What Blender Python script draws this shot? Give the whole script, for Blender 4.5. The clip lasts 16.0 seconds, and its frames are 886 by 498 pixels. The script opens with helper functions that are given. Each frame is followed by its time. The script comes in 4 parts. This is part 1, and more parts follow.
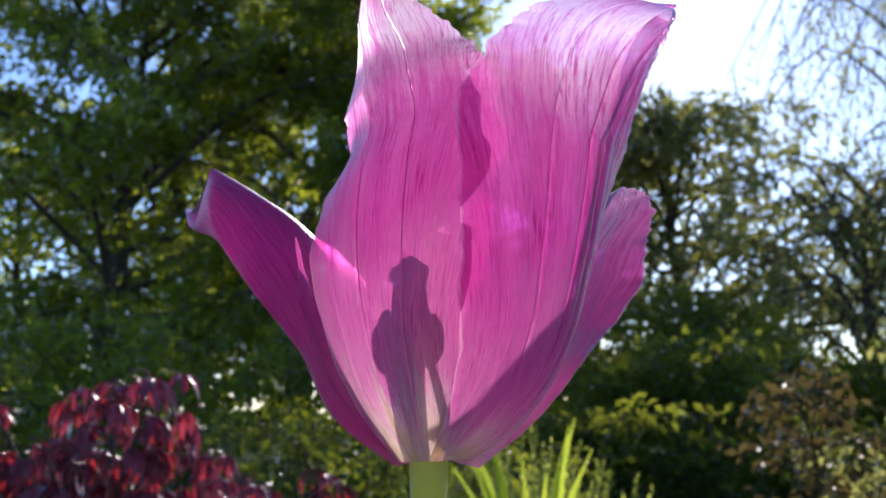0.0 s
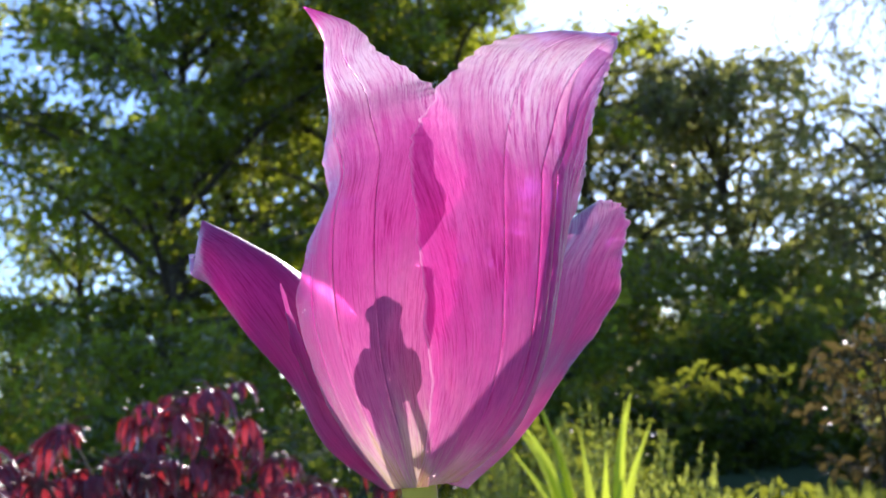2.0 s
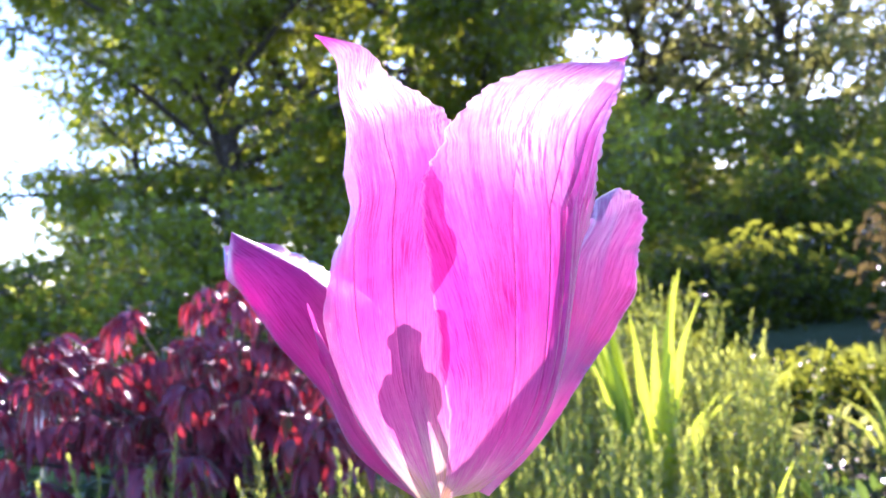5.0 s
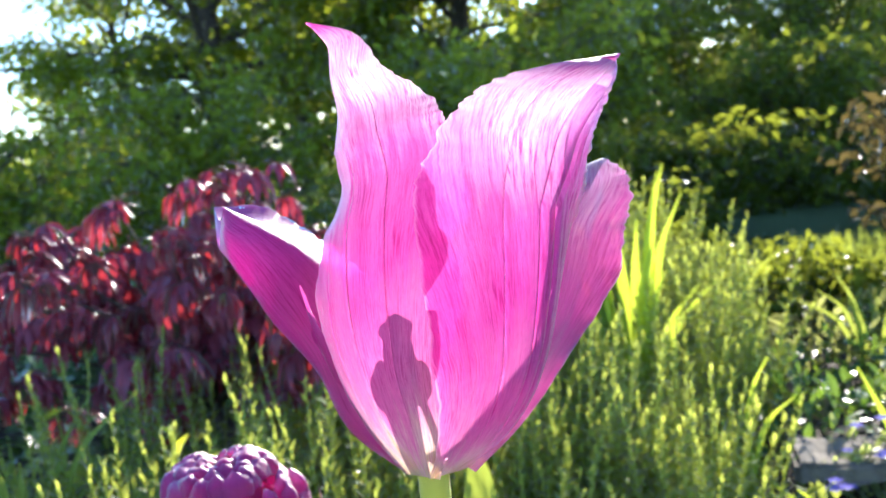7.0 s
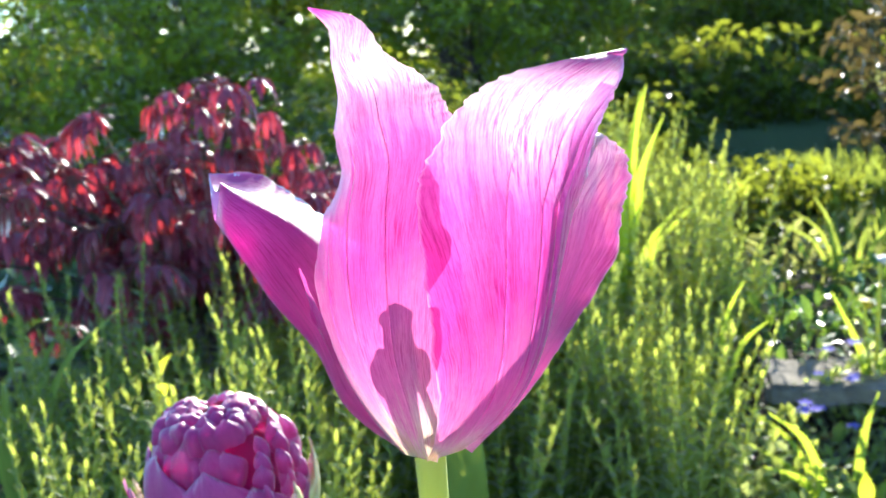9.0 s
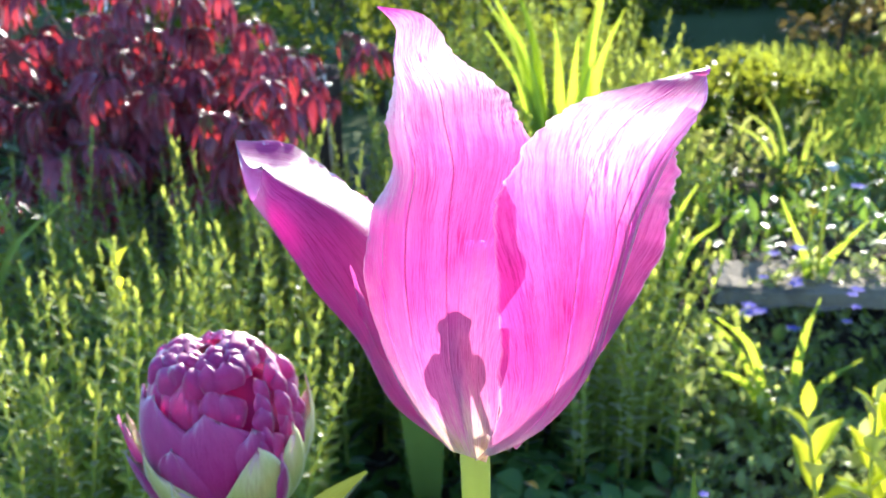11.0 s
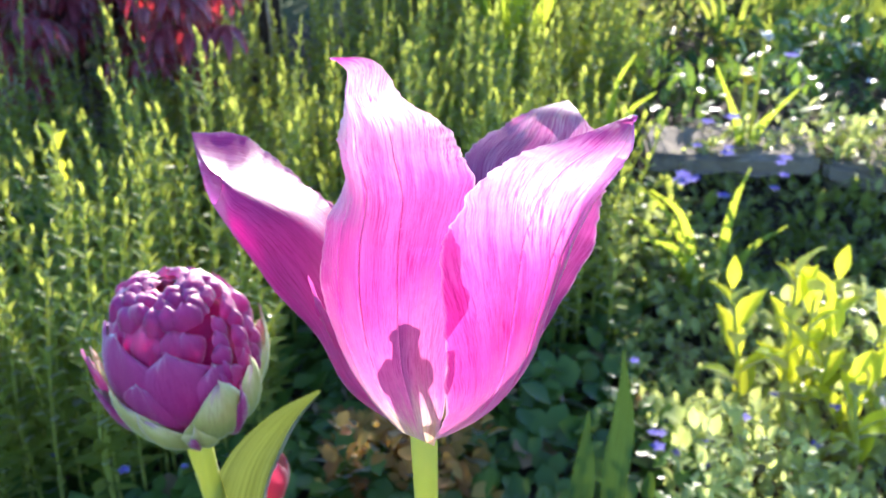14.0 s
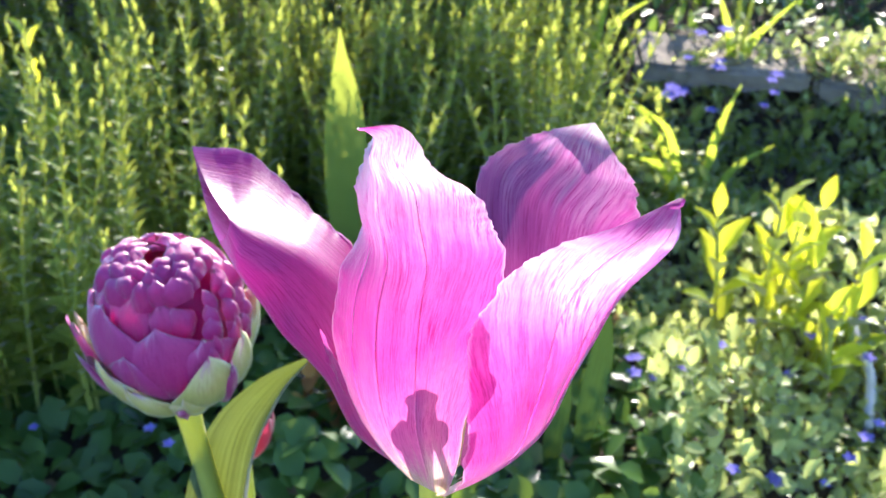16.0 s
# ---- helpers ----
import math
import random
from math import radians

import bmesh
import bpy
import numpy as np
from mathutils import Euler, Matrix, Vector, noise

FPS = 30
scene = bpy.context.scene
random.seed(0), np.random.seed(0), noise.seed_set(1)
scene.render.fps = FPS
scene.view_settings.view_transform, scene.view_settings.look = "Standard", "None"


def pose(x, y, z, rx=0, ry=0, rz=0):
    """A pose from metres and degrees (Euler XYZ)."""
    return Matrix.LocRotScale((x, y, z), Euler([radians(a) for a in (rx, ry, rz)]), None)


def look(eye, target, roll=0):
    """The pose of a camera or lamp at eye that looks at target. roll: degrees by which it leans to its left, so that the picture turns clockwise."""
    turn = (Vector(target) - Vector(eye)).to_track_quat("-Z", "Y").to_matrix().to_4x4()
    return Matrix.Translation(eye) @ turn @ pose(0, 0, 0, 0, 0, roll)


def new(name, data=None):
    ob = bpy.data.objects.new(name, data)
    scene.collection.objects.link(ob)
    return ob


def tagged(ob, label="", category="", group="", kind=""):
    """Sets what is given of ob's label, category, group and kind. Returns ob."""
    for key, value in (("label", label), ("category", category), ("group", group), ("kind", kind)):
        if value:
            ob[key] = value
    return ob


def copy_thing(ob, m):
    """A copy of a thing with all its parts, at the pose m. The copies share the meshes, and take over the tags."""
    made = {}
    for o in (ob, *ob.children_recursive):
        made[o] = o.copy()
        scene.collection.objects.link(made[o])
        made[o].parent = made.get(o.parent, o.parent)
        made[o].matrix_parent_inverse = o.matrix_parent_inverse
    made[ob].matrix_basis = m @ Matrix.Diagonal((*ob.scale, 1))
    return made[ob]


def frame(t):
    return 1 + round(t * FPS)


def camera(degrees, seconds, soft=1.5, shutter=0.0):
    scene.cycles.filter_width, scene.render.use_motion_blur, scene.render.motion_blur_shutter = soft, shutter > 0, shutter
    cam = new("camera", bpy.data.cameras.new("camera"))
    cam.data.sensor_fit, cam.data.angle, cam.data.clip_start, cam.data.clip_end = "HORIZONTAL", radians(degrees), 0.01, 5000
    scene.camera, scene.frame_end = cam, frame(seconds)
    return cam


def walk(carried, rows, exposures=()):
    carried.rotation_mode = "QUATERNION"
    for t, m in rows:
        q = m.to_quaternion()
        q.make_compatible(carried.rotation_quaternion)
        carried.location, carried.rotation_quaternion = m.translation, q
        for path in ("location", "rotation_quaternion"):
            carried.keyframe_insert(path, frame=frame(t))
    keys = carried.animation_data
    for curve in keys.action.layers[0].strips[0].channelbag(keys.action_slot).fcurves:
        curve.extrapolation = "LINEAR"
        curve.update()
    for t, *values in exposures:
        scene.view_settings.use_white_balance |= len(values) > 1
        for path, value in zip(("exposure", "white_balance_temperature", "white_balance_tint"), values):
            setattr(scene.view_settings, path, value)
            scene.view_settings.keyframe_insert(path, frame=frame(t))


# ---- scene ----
# ---------------------------------------------------------------- camera and walk
cam = camera(46.0, 16.0, soft=1.5)
cam.data.dof.use_dof = True
cam.data.dof.focus_distance = 0.175
cam.data.dof.aperture_fstop = 46.0
ROWS = [
    (0.0, 0.0053, -0.1577, 0.4061, 0.05, 8.08, -0.03),
    (0.5, 0.0069, -0.1604, 0.4096, 0.46, 7.71, -0.79),
    (1.0, 0.0115, -0.1627, 0.4072, 1.51, 8.22, -2.17),
    (1.5, 0.0144, -0.1660, 0.4075, 2.24, 8.03, -3.45),
    (2.0, 0.0188, -0.1670, 0.4126, 3.09, 7.24, -4.50),
    (2.5, 0.0197, -0.1677, 0.4167, 3.64, 6.42, -5.16),
    (3.0, 0.0214, -0.1679, 0.4201, 4.57, 5.13, -5.87),
    (3.2, 0.0218, -0.1688, 0.4208, 4.87, 4.44, -5.99),
    (5.3, 0.0285, -0.1753, 0.4415, 6.91, -1.59, -6.04),
    (5.5, 0.0288, -0.1758, 0.4430, 6.94, -2.58, -5.91),
    (6.0, 0.0303, -0.1748, 0.4486, 7.16, -4.16, -5.93),
    (6.5, 0.0316, -0.1779, 0.4528, 6.97, -5.86, -5.84),
    (7.0, 0.0287, -0.1764, 0.4582, 6.43, -7.17, -5.71),
    (7.5, 0.0280, -0.1780, 0.4624, 6.14, -8.06, -5.55),
    (8.0, 0.0263, -0.1783, 0.4645, 5.79, -8.94, -5.18),
    (8.5, 0.0253, -0.1767, 0.4670, 5.58, -10.60, -4.98),
    (9.0, 0.0259, -0.1747, 0.4726, 5.67, -12.45, -4.80),
    (9.2, 0.0264, -0.1729, 0.4751, 5.70, -12.92, -4.77),
    (11.3, 0.0040, -0.1663, 0.4972, 1.77, -20.73, -1.99),
    (11.5, 0.0049, -0.1672, 0.4983, 1.26, -21.22, -2.25),
    (12.0, 0.0053, -0.1683, 0.5014, -0.42, -22.24, -2.17),
    (12.5, 0.0044, -0.1706, 0.5084, -1.04, -23.53, -1.87),
    (13.0, 0.0030, -0.1715, 0.5165, -1.35, -25.21, -1.40),
    (13.5, 0.0034, -0.1711, 0.5245, -1.28, -26.97, -1.52),
    (14.0, 0.0049, -0.1683, 0.5311, -0.99, -28.86, -1.34),
    (14.5, 0.0055, -0.1654, 0.5361, -0.87, -30.36, -1.19),
    (15.0, 0.0052, -0.1629, 0.5427, -1.09, -31.56, -0.82),
    (15.5, -0.0015, -0.1553, 0.5464, -1.98, -32.92, -0.05),
    (16.0, -0.0037, -0.1402, 0.5542, -2.95, -36.00, 1.79),
]
EXPOSURES = [(0.0, 0.54, 6500, 22), (1.5, 0.76, 6500, 22), (3.2, 1.38, 6500, 22), (5.4, 2.1, 6100, 44), (6.4, 2.05, 6200, 34), (7.2, 1.8, 6500, 10),
             (9.0, 2.02, 6500, 6), (12.5, 2.04, 6500, 14), (16.0, 2.1, 6500, 18)]
walk(cam, [(t, pose(x, y, z, 90 + pitch, 0, yaw) @ pose(0, 0, 0, 0, 0, roll))
           for t, x, y, z, yaw, pitch, roll in ROWS], EXPOSURES)

# ---------------------------------------------------------------- sky and sun
SUN_EL, SUN_AZ = 24.0, 12.5          # degrees up, degrees to the right of ahead (+y)
world = bpy.data.worlds.new("sky")
scene.world = world
world.use_nodes = True
wn, wl = world.node_tree.nodes, world.node_tree.links
sky = wn.new("ShaderNodeTexSky")
sky.sky_type = "NISHITA"
sky.sun_disc = False
sky.sun_elevation = radians(SUN_EL)
sky.sun_rotation = radians(SUN_AZ)
sky.dust_density = 0.25
sky.ozone_density = 1.6
sky.air_density = 0.9
wn["Background"].inputs["Strength"].default_value = 0.135
_blue = wn.new("ShaderNodeMix")
_blue.data_type, _blue.blend_type = "RGBA", "MULTIPLY"
_blue.inputs[0].default_value = 1.0
_blue.inputs[7].default_value = (0.68, 0.89, 1.18, 1)
wl.new(sky.outputs["Color"], _blue.inputs[6])
wl.new(_blue.outputs[2], wn["Background"].inputs["Color"])
sun = new("sun", bpy.data.lights.new("sun", "SUN"))
sun.data.energy = 4.3
sun.data.angle = radians(0.9)
sun.data.color = (1.0, 0.95, 0.86)
_s = Vector((math.sin(radians(SUN_AZ)) * math.cos(radians(SUN_EL)), math.cos(radians(SUN_AZ)) * math.cos(radians(SUN_EL)),
             math.sin(radians(SUN_EL))))
sun.matrix_world = look(_s * 30, (0, 0, 0))
scene.view_settings.exposure = 0.0

# ---------------------------------------------------------------- materials


def material(name):
    m = bpy.data.materials.new(name)
    m.use_nodes = True
    nt = m.node_tree
    return m, nt, nt.nodes, nt.links, nt.nodes["Principled BSDF"], nt.nodes["Material Output"]


def ramp(nodes, stops):
    r = nodes.new("ShaderNodeValToRGB")
    e = r.color_ramp.elements
    e[0].position, e[0].color = stops[0][0], (*stops[0][1], 1)
    e[1].position, e[1].color = stops[-1][0], (*stops[-1][1], 1)
    for p, c in stops[1:-1]:
        k = e.new(p)
        k.color = (*c, 1)
    return r


def math_node(nodes, links, op, a, b):
    n = nodes.new("ShaderNodeMath")
    n.operation = op
    for i, v in enumerate((a, b)):
        if isinstance(v, (int, float)):
            n.inputs[i].default_value = v
        else:
            links.new(v, n.inputs[i])
    return n.outputs[0]


def mix_col(nodes, links, mode, fac, a, b):
    n = nodes.new("ShaderNodeMix")
    n.data_type, n.blend_type = "RGBA", mode
    for sock, v in ((n.inputs[0], fac), (n.inputs[6], a), (n.inputs[7], b)):
        if isinstance(v, (int, float)):
            sock.default_value = v
        elif isinstance(v, tuple):
            sock.default_value = (*v, 1)
        else:
            links.new(v, sock)
    return n.outputs[2]


def noise_node(nodes, links, vec, scale, detail=3.0, rough=0.55):
    n = nodes.new("ShaderNodeTexNoise")
    n.inputs["Scale"].default_value = scale
    n.inputs["Detail"].default_value = detail
    n.inputs["Roughness"].default_value = rough
    if vec is not None:
        links.new(vec, n.inputs["Vector"])
    return n


def glossed(nodes, links, shader, bump, rough, ior, out):
    """A clear waxy gloss over a shader."""
    fr = nodes.new("ShaderNodeFresnel")
    fr.inputs["IOR"].default_value = ior
    gl = nodes.new("ShaderNodeBsdfGlossy")
    gl.inputs["Roughness"].default_value = rough
    mix = nodes.new("ShaderNodeMixShader")
    links.new(bump, fr.inputs["Normal"])
    links.new(bump, gl.inputs["Normal"])
    links.new(fr.outputs[0], mix.inputs[0])
    links.new(shader, mix.inputs[1])
    links.new(gl.outputs[0], mix.inputs[2])
    links.new(mix.outputs[0], out.inputs["Surface"])


def foliage(name, dark, light, through_col, share=0.45, rough=0.45, gloss=0.35, lines=0.0, islands=True, scale=60.0):
    """Leaf: colours vary from piece to piece and in blotches; light shines through."""
    m, nt, nodes, links, bsdf, out = material(name)
    geo = nodes.new("ShaderNodeNewGeometry")
    info = nodes.new("ShaderNodeObjectInfo")
    tc = nodes.new("ShaderNodeTexCoord")
    n1 = noise_node(nodes, links, tc.outputs["Object"], scale, 4)
    n2 = noise_node(nodes, links, tc.outputs["Object"], scale * 0.12, 2)
    rnd = math_node(nodes, links, "ADD", geo.outputs["Random Per Island"] if islands else info.outputs["Random"], 0.0)
    f = math_node(nodes, links, "ADD", math_node(nodes, links, "MULTIPLY", rnd, 0.55),
                  math_node(nodes, links, "MULTIPLY", n1.outputs[0], 0.45))
    f = math_node(nodes, links, "ADD", f, math_node(nodes, links, "MULTIPLY", math_node(nodes, links, "SUBTRACT", n2.outputs[0], 0.5), 0.6))
    r = ramp(nodes, [(0.15, dark), (0.55, tuple((a + b) / 2 for a, b in zip(dark, light))), (0.9, light)])
    links.new(f, r.inputs[0])
    links.new(r.outputs[0], bsdf.inputs["Base Color"])
    bsdf.inputs["Roughness"].default_value = rough
    bsdf.inputs["Specular IOR Level"].default_value = gloss
    tr = nodes.new("ShaderNodeBsdfTranslucent")
    tint = mix_col(nodes, links, "MIX", 0.65, r.outputs[0], through_col)
    if lines:
        uv = nodes.new("ShaderNodeUVMap")
        mp = nodes.new("ShaderNodeMapping")
        mp.inputs["Scale"].default_value = (26, 1.2, 1)
        links.new(uv.outputs[0], mp.inputs["Vector"])
        ln = noise_node(nodes, links, mp.outputs[0], 1.0, 4, 0.6)
        lr = ramp(nodes, [(0.36, (1 - lines, 1 - lines, 1 - lines)), (0.6, (1, 1, 1))])
        links.new(ln.outputs[0], lr.inputs[0])
        tint = mix_col(nodes, links, "MULTIPLY", 1.0, tint, lr.outputs[0])
        links.new(mix_col(nodes, links, "MULTIPLY", 1.0, r.outputs[0], lr.outputs[0]), bsdf.inputs["Base Color"])
    links.new(tint, tr.inputs["Color"])
    mix = nodes.new("ShaderNodeMixShader")
    mix.inputs[0].default_value = share
    links.new(bsdf.outputs[0], mix.inputs[1])
    links.new(tr.outputs[0], mix.inputs[2])
    b = nodes.new("ShaderNodeBump")
    b.inputs["Strength"].default_value = 0.25
    b.inputs["Distance"].default_value = 0.002
    links.new(n1.outputs[0], b.inputs["Height"])
    links.new(b.outputs[0], bsdf.inputs["Normal"])
    bsdf.inputs["Specular IOR Level"].default_value = 0.0
    glossed(nodes, links, mix.outputs[0], b.outputs[0], rough, 1.0 + 0.5 * gloss if gloss < 0.5 else 1.3 if gloss < 1 else gloss, out)
    return m


def petal_material(name, stops, through_stops, streak=0.5, share=0.72, rim=0.4, gloss=1.42, blotch=0.3):
    """Tulip petal: colour runs along its length (uv.y), veins follow the lines of the second map, light shines through."""
    m, nt, nodes, links, bsdf, out = material(name)
    uv = nodes.new("ShaderNodeUVMap")
    uv.uv_map = "UVMap"
    vn = nodes.new("ShaderNodeUVMap")
    vn.uv_map = "Vein"
    sep = nodes.new("ShaderNodeSeparateXYZ")
    links.new(uv.outputs[0], sep.inputs[0])

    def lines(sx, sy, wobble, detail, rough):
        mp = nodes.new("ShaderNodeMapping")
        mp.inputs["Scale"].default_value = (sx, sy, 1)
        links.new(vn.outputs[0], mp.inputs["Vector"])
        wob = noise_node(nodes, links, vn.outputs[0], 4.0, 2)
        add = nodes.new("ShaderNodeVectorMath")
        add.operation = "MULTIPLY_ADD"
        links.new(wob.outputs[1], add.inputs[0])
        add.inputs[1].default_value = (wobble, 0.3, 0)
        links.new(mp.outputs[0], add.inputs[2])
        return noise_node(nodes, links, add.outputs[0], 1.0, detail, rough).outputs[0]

    # broad bands tint the petal and paint in the shade of its long folds
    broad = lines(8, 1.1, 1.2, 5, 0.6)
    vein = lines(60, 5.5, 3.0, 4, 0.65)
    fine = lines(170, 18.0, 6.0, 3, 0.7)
    blot = noise_node(nodes, links, vn.outputs[0], 4.0, 4, 0.6).outputs[0]
    mott = noise_node(nodes, links, uv.outputs[0], 55.0, 4, 0.7).outputs[0]
    f = math_node(nodes, links, "ADD", sep.outputs[1], math_node(nodes, links, "MULTIPLY", math_node(nodes, links, "SUBTRACT", vein, 0.5), 0.22))
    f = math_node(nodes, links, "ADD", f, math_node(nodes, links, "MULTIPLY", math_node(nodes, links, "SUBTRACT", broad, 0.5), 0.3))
    f = math_node(nodes, links, "ADD", f, math_node(nodes, links, "MULTIPLY", math_node(nodes, links, "SUBTRACT", blot, 0.5), blotch))
    r1, r2 = ramp(nodes, stops), ramp(nodes, through_stops)
    links.new(f, r1.inputs[0])
    links.new(f, r2.inputs[0])
    v = math_node(nodes, links, "ADD", math_node(nodes, links, "MULTIPLY", vein, 0.36), math_node(nodes, links, "MULTIPLY", fine, 0.64))
    # the veins stand out in some patches and fade in others
    patch = nodes.new("ShaderNodeMapRange")
    patch.inputs["From Min"].default_value, patch.inputs["From Max"].default_value = 0.36, 0.62
    patch.inputs["To Min"].default_value, patch.inputs["To Max"].default_value = 0.3, 1.0
    links.new(blot, patch.inputs["Value"])
    sr = ramp(nodes, [(0.37, (0.6, 0.12, 0.44)), (0.44, (0.8, 0.42, 0.7)), (0.49, (0.95, 0.84, 0.94)), (0.54, (1.0, 1.0, 1.0))])
    links.new(v, sr.inputs[0])
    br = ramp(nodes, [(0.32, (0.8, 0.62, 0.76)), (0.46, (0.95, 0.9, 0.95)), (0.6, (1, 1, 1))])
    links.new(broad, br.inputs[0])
    mr = ramp(nodes, [(0.35, (0.9, 0.84, 0.9)), (0.6, (1, 1, 1))])
    links.new(mott, mr.inputs[0])
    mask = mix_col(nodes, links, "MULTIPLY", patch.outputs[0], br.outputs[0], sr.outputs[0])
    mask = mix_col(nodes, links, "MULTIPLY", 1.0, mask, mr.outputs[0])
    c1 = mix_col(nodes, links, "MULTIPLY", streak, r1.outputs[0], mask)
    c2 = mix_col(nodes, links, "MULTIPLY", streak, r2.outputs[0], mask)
    # the thin dry edge is paler
    off = math_node(nodes, links, "ABSOLUTE", math_node(nodes, links, "SUBTRACT", sep.outputs[0], 0.5), 0.0)
    off = math_node(nodes, links, "ADD", off, math_node(nodes, links, "MULTIPLY", math_node(nodes, links, "SUBTRACT", fine, 0.5), 0.03))
    er = nodes.new("ShaderNodeMapRange")
    er.inputs["From Min"].default_value, er.inputs["From Max"].default_value = 0.486, 0.497
    links.new(off, er.inputs["Value"])
    dry = math_node(nodes, links, "MULTIPLY", er.outputs[0], rim)
    c1 = mix_col(nodes, links, "MIX", dry, c1, (0.9, 0.78, 0.86))
    c2 = mix_col(nodes, links, "MIX", dry, c2, (0.96, 0.82, 0.92))
    links.new(c1, bsdf.inputs["Base Color"])
    bsdf.inputs["Roughness"].default_value = 0.36
    bsdf.inputs["Specular IOR Level"].default_value = 0.0
    b = nodes.new("ShaderNodeBump")
    b.inputs["Strength"].default_value = 0.4
    b.inputs["Distance"].default_value = 0.0005
    links.new(math_node(nodes, links, "ADD", v, math_node(nodes, links, "MULTIPLY", mott, 0.35)), b.inputs["Height"])
    links.new(b.outputs[0], bsdf.inputs["Normal"])
    tr = nodes.new("ShaderNodeBsdfTranslucent")
    links.new(c2, tr.inputs["Color"])
    links.new(b.outputs[0], tr.inputs["Normal"])
    fw = nodes.new("ShaderNodeBsdfRefraction")
    fw.inputs["IOR"].default_value = 1.12
    fw.inputs["Roughness"].default_value = 0.55
    links.new(c2, fw.inputs["Color"])
    links.new(b.outputs[0], fw.inputs["Normal"])
    thru = nodes.new("ShaderNodeMixShader")
    thru.inputs[0].default_value = 0.42
    links.new(tr.outputs[0], thru.inputs[1])
    links.new(fw.outputs[0], thru.inputs[2])
    clear = nodes.new("ShaderNodeBsdfTransparent")
    links.new(c2, clear.inputs["Color"])
    thin = nodes.new("ShaderNodeMixShader")
    thin.inputs[0].default_value = 0.26
    links.new(thru.outputs[0], thin.inputs[1])
    links.new(clear.outputs[0], thin.inputs[2])
    mix = nodes.new("ShaderNodeMixShader")
    mix.inputs[0].default_value = share
    links.new(bsdf.outputs[0], mix.inputs[1])
    links.new(thin.outputs[0], mix.inputs[2])
    glossed(nodes, links, mix.outputs[0], b.outputs[0], 0.5, gloss, out)
    return m


def solid(name, dark, light, scale=40.0, rough=0.7, bump=0.4, dist=0.003, spec=0.3):
    m, nt, nodes, links, bsdf, out = material(name)
    tc = nodes.new("ShaderNodeTexCoord")
    n1 = noise_node(nodes, links, tc.outputs["Object"], scale, 6, 0.65)
    n2 = noise_node(nodes, links, tc.outputs["Object"], scale * 0.13, 3)
    f = math_node(nodes, links, "ADD", math_node(nodes, links, "MULTIPLY", n1.outputs[0], 0.6), math_node(nodes, links, "MULTIPLY", n2.outputs[0], 0.4))
    r = ramp(nodes, [(0.3, dark), (0.7, light)])
    links.new(f, r.inputs[0])
    links.new(r.outputs[0], bsdf.inputs["Base Color"])
    bsdf.inputs["Roughness"].default_value = rough
    bsdf.inputs["Specular IOR Level"].default_value = spec
    b = nodes.new("ShaderNodeBump")
    b.inputs["Strength"].default_value = bump
    b.inputs["Distance"].default_value = dist
    links.new(n1.outputs[0], b.inputs["Height"])
    links.new(b.outputs[0], bsdf.inputs["Normal"])
    return m


# stops near 0.8: the petal's pale zone, whitened further to paint in sun sheen
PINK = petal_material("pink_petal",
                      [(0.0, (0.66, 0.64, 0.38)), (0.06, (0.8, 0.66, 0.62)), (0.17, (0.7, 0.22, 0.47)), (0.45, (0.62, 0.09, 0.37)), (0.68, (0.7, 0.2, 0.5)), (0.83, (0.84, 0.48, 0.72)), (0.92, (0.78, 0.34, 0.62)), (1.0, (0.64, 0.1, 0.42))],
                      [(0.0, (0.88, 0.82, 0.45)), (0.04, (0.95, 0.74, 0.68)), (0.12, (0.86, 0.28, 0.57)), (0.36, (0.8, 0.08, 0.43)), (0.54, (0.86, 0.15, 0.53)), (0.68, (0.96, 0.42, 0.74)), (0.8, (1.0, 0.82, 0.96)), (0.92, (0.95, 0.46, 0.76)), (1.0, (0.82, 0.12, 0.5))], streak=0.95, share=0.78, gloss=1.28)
PURPLE = petal_material("purple_petal",
                        [(0.0, (0.5, 0.018, 0.2)), (0.5, (0.58, 0.026, 0.235)), (0.9, (0.7, 0.09, 0.35)), (1.0, (0.94, 0.68, 0.84))],
                        [(0.0, (0.92, 0.05, 0.4)), (0.5, (0.95, 0.07, 0.45)), (1.0, (0.98, 0.42, 0.72))], streak=0.6, share=0.58, rim=0.14, gloss=1.45)
BRACT = petal_material("green_bract",
                       [(0.0, (0.12, 0.2, 0.03)), (0.5, (0.26, 0.35, 0.04)), (0.76, (0.6, 0.6, 0.16)), (0.92, (0.86, 0.79, 0.36)), (1.0, (0.74, 0.42, 0.46))],
                       [(0.0, (0.45, 0.62, 0.04)), (0.5, (0.64, 0.74, 0.07)), (0.75, (0.92, 0.9, 0.24)), (1.0, (0.92, 0.84, 0.4))], streak=0.4, share=0.35, rim=0.4)
STEM = foliage("tulip_stem", (0.32, 0.38, 0.07), (0.44, 0.48, 0.11), (0.8, 0.8, 0.1), share=0.42, scale=180)
TLEAF = foliage("tulip_leaf", (0.07, 0.11, 0.065), (0.12, 0.17, 0.11), (0.62, 0.75, 0.02), share=0.13, rough=0.4, scale=120, islands=False, lines=0.45)
# leaf green darkened: the shade below the herbs is put into the colour
SHADED_LEAF = foliage("shaded_leaf", (0.035, 0.085, 0.025), (0.07, 0.14, 0.04), (0.3, 0.5, 0.03), share=0.06, rough=0.4, scale=120, islands=False, lines=0.35)
CORAL = foliage("coral_leaf", (0.2, 0.06, 0.03), (0.42, 0.3, 0.08), (0.85, 0.55, 0.1), share=0.4, gloss=0.2)
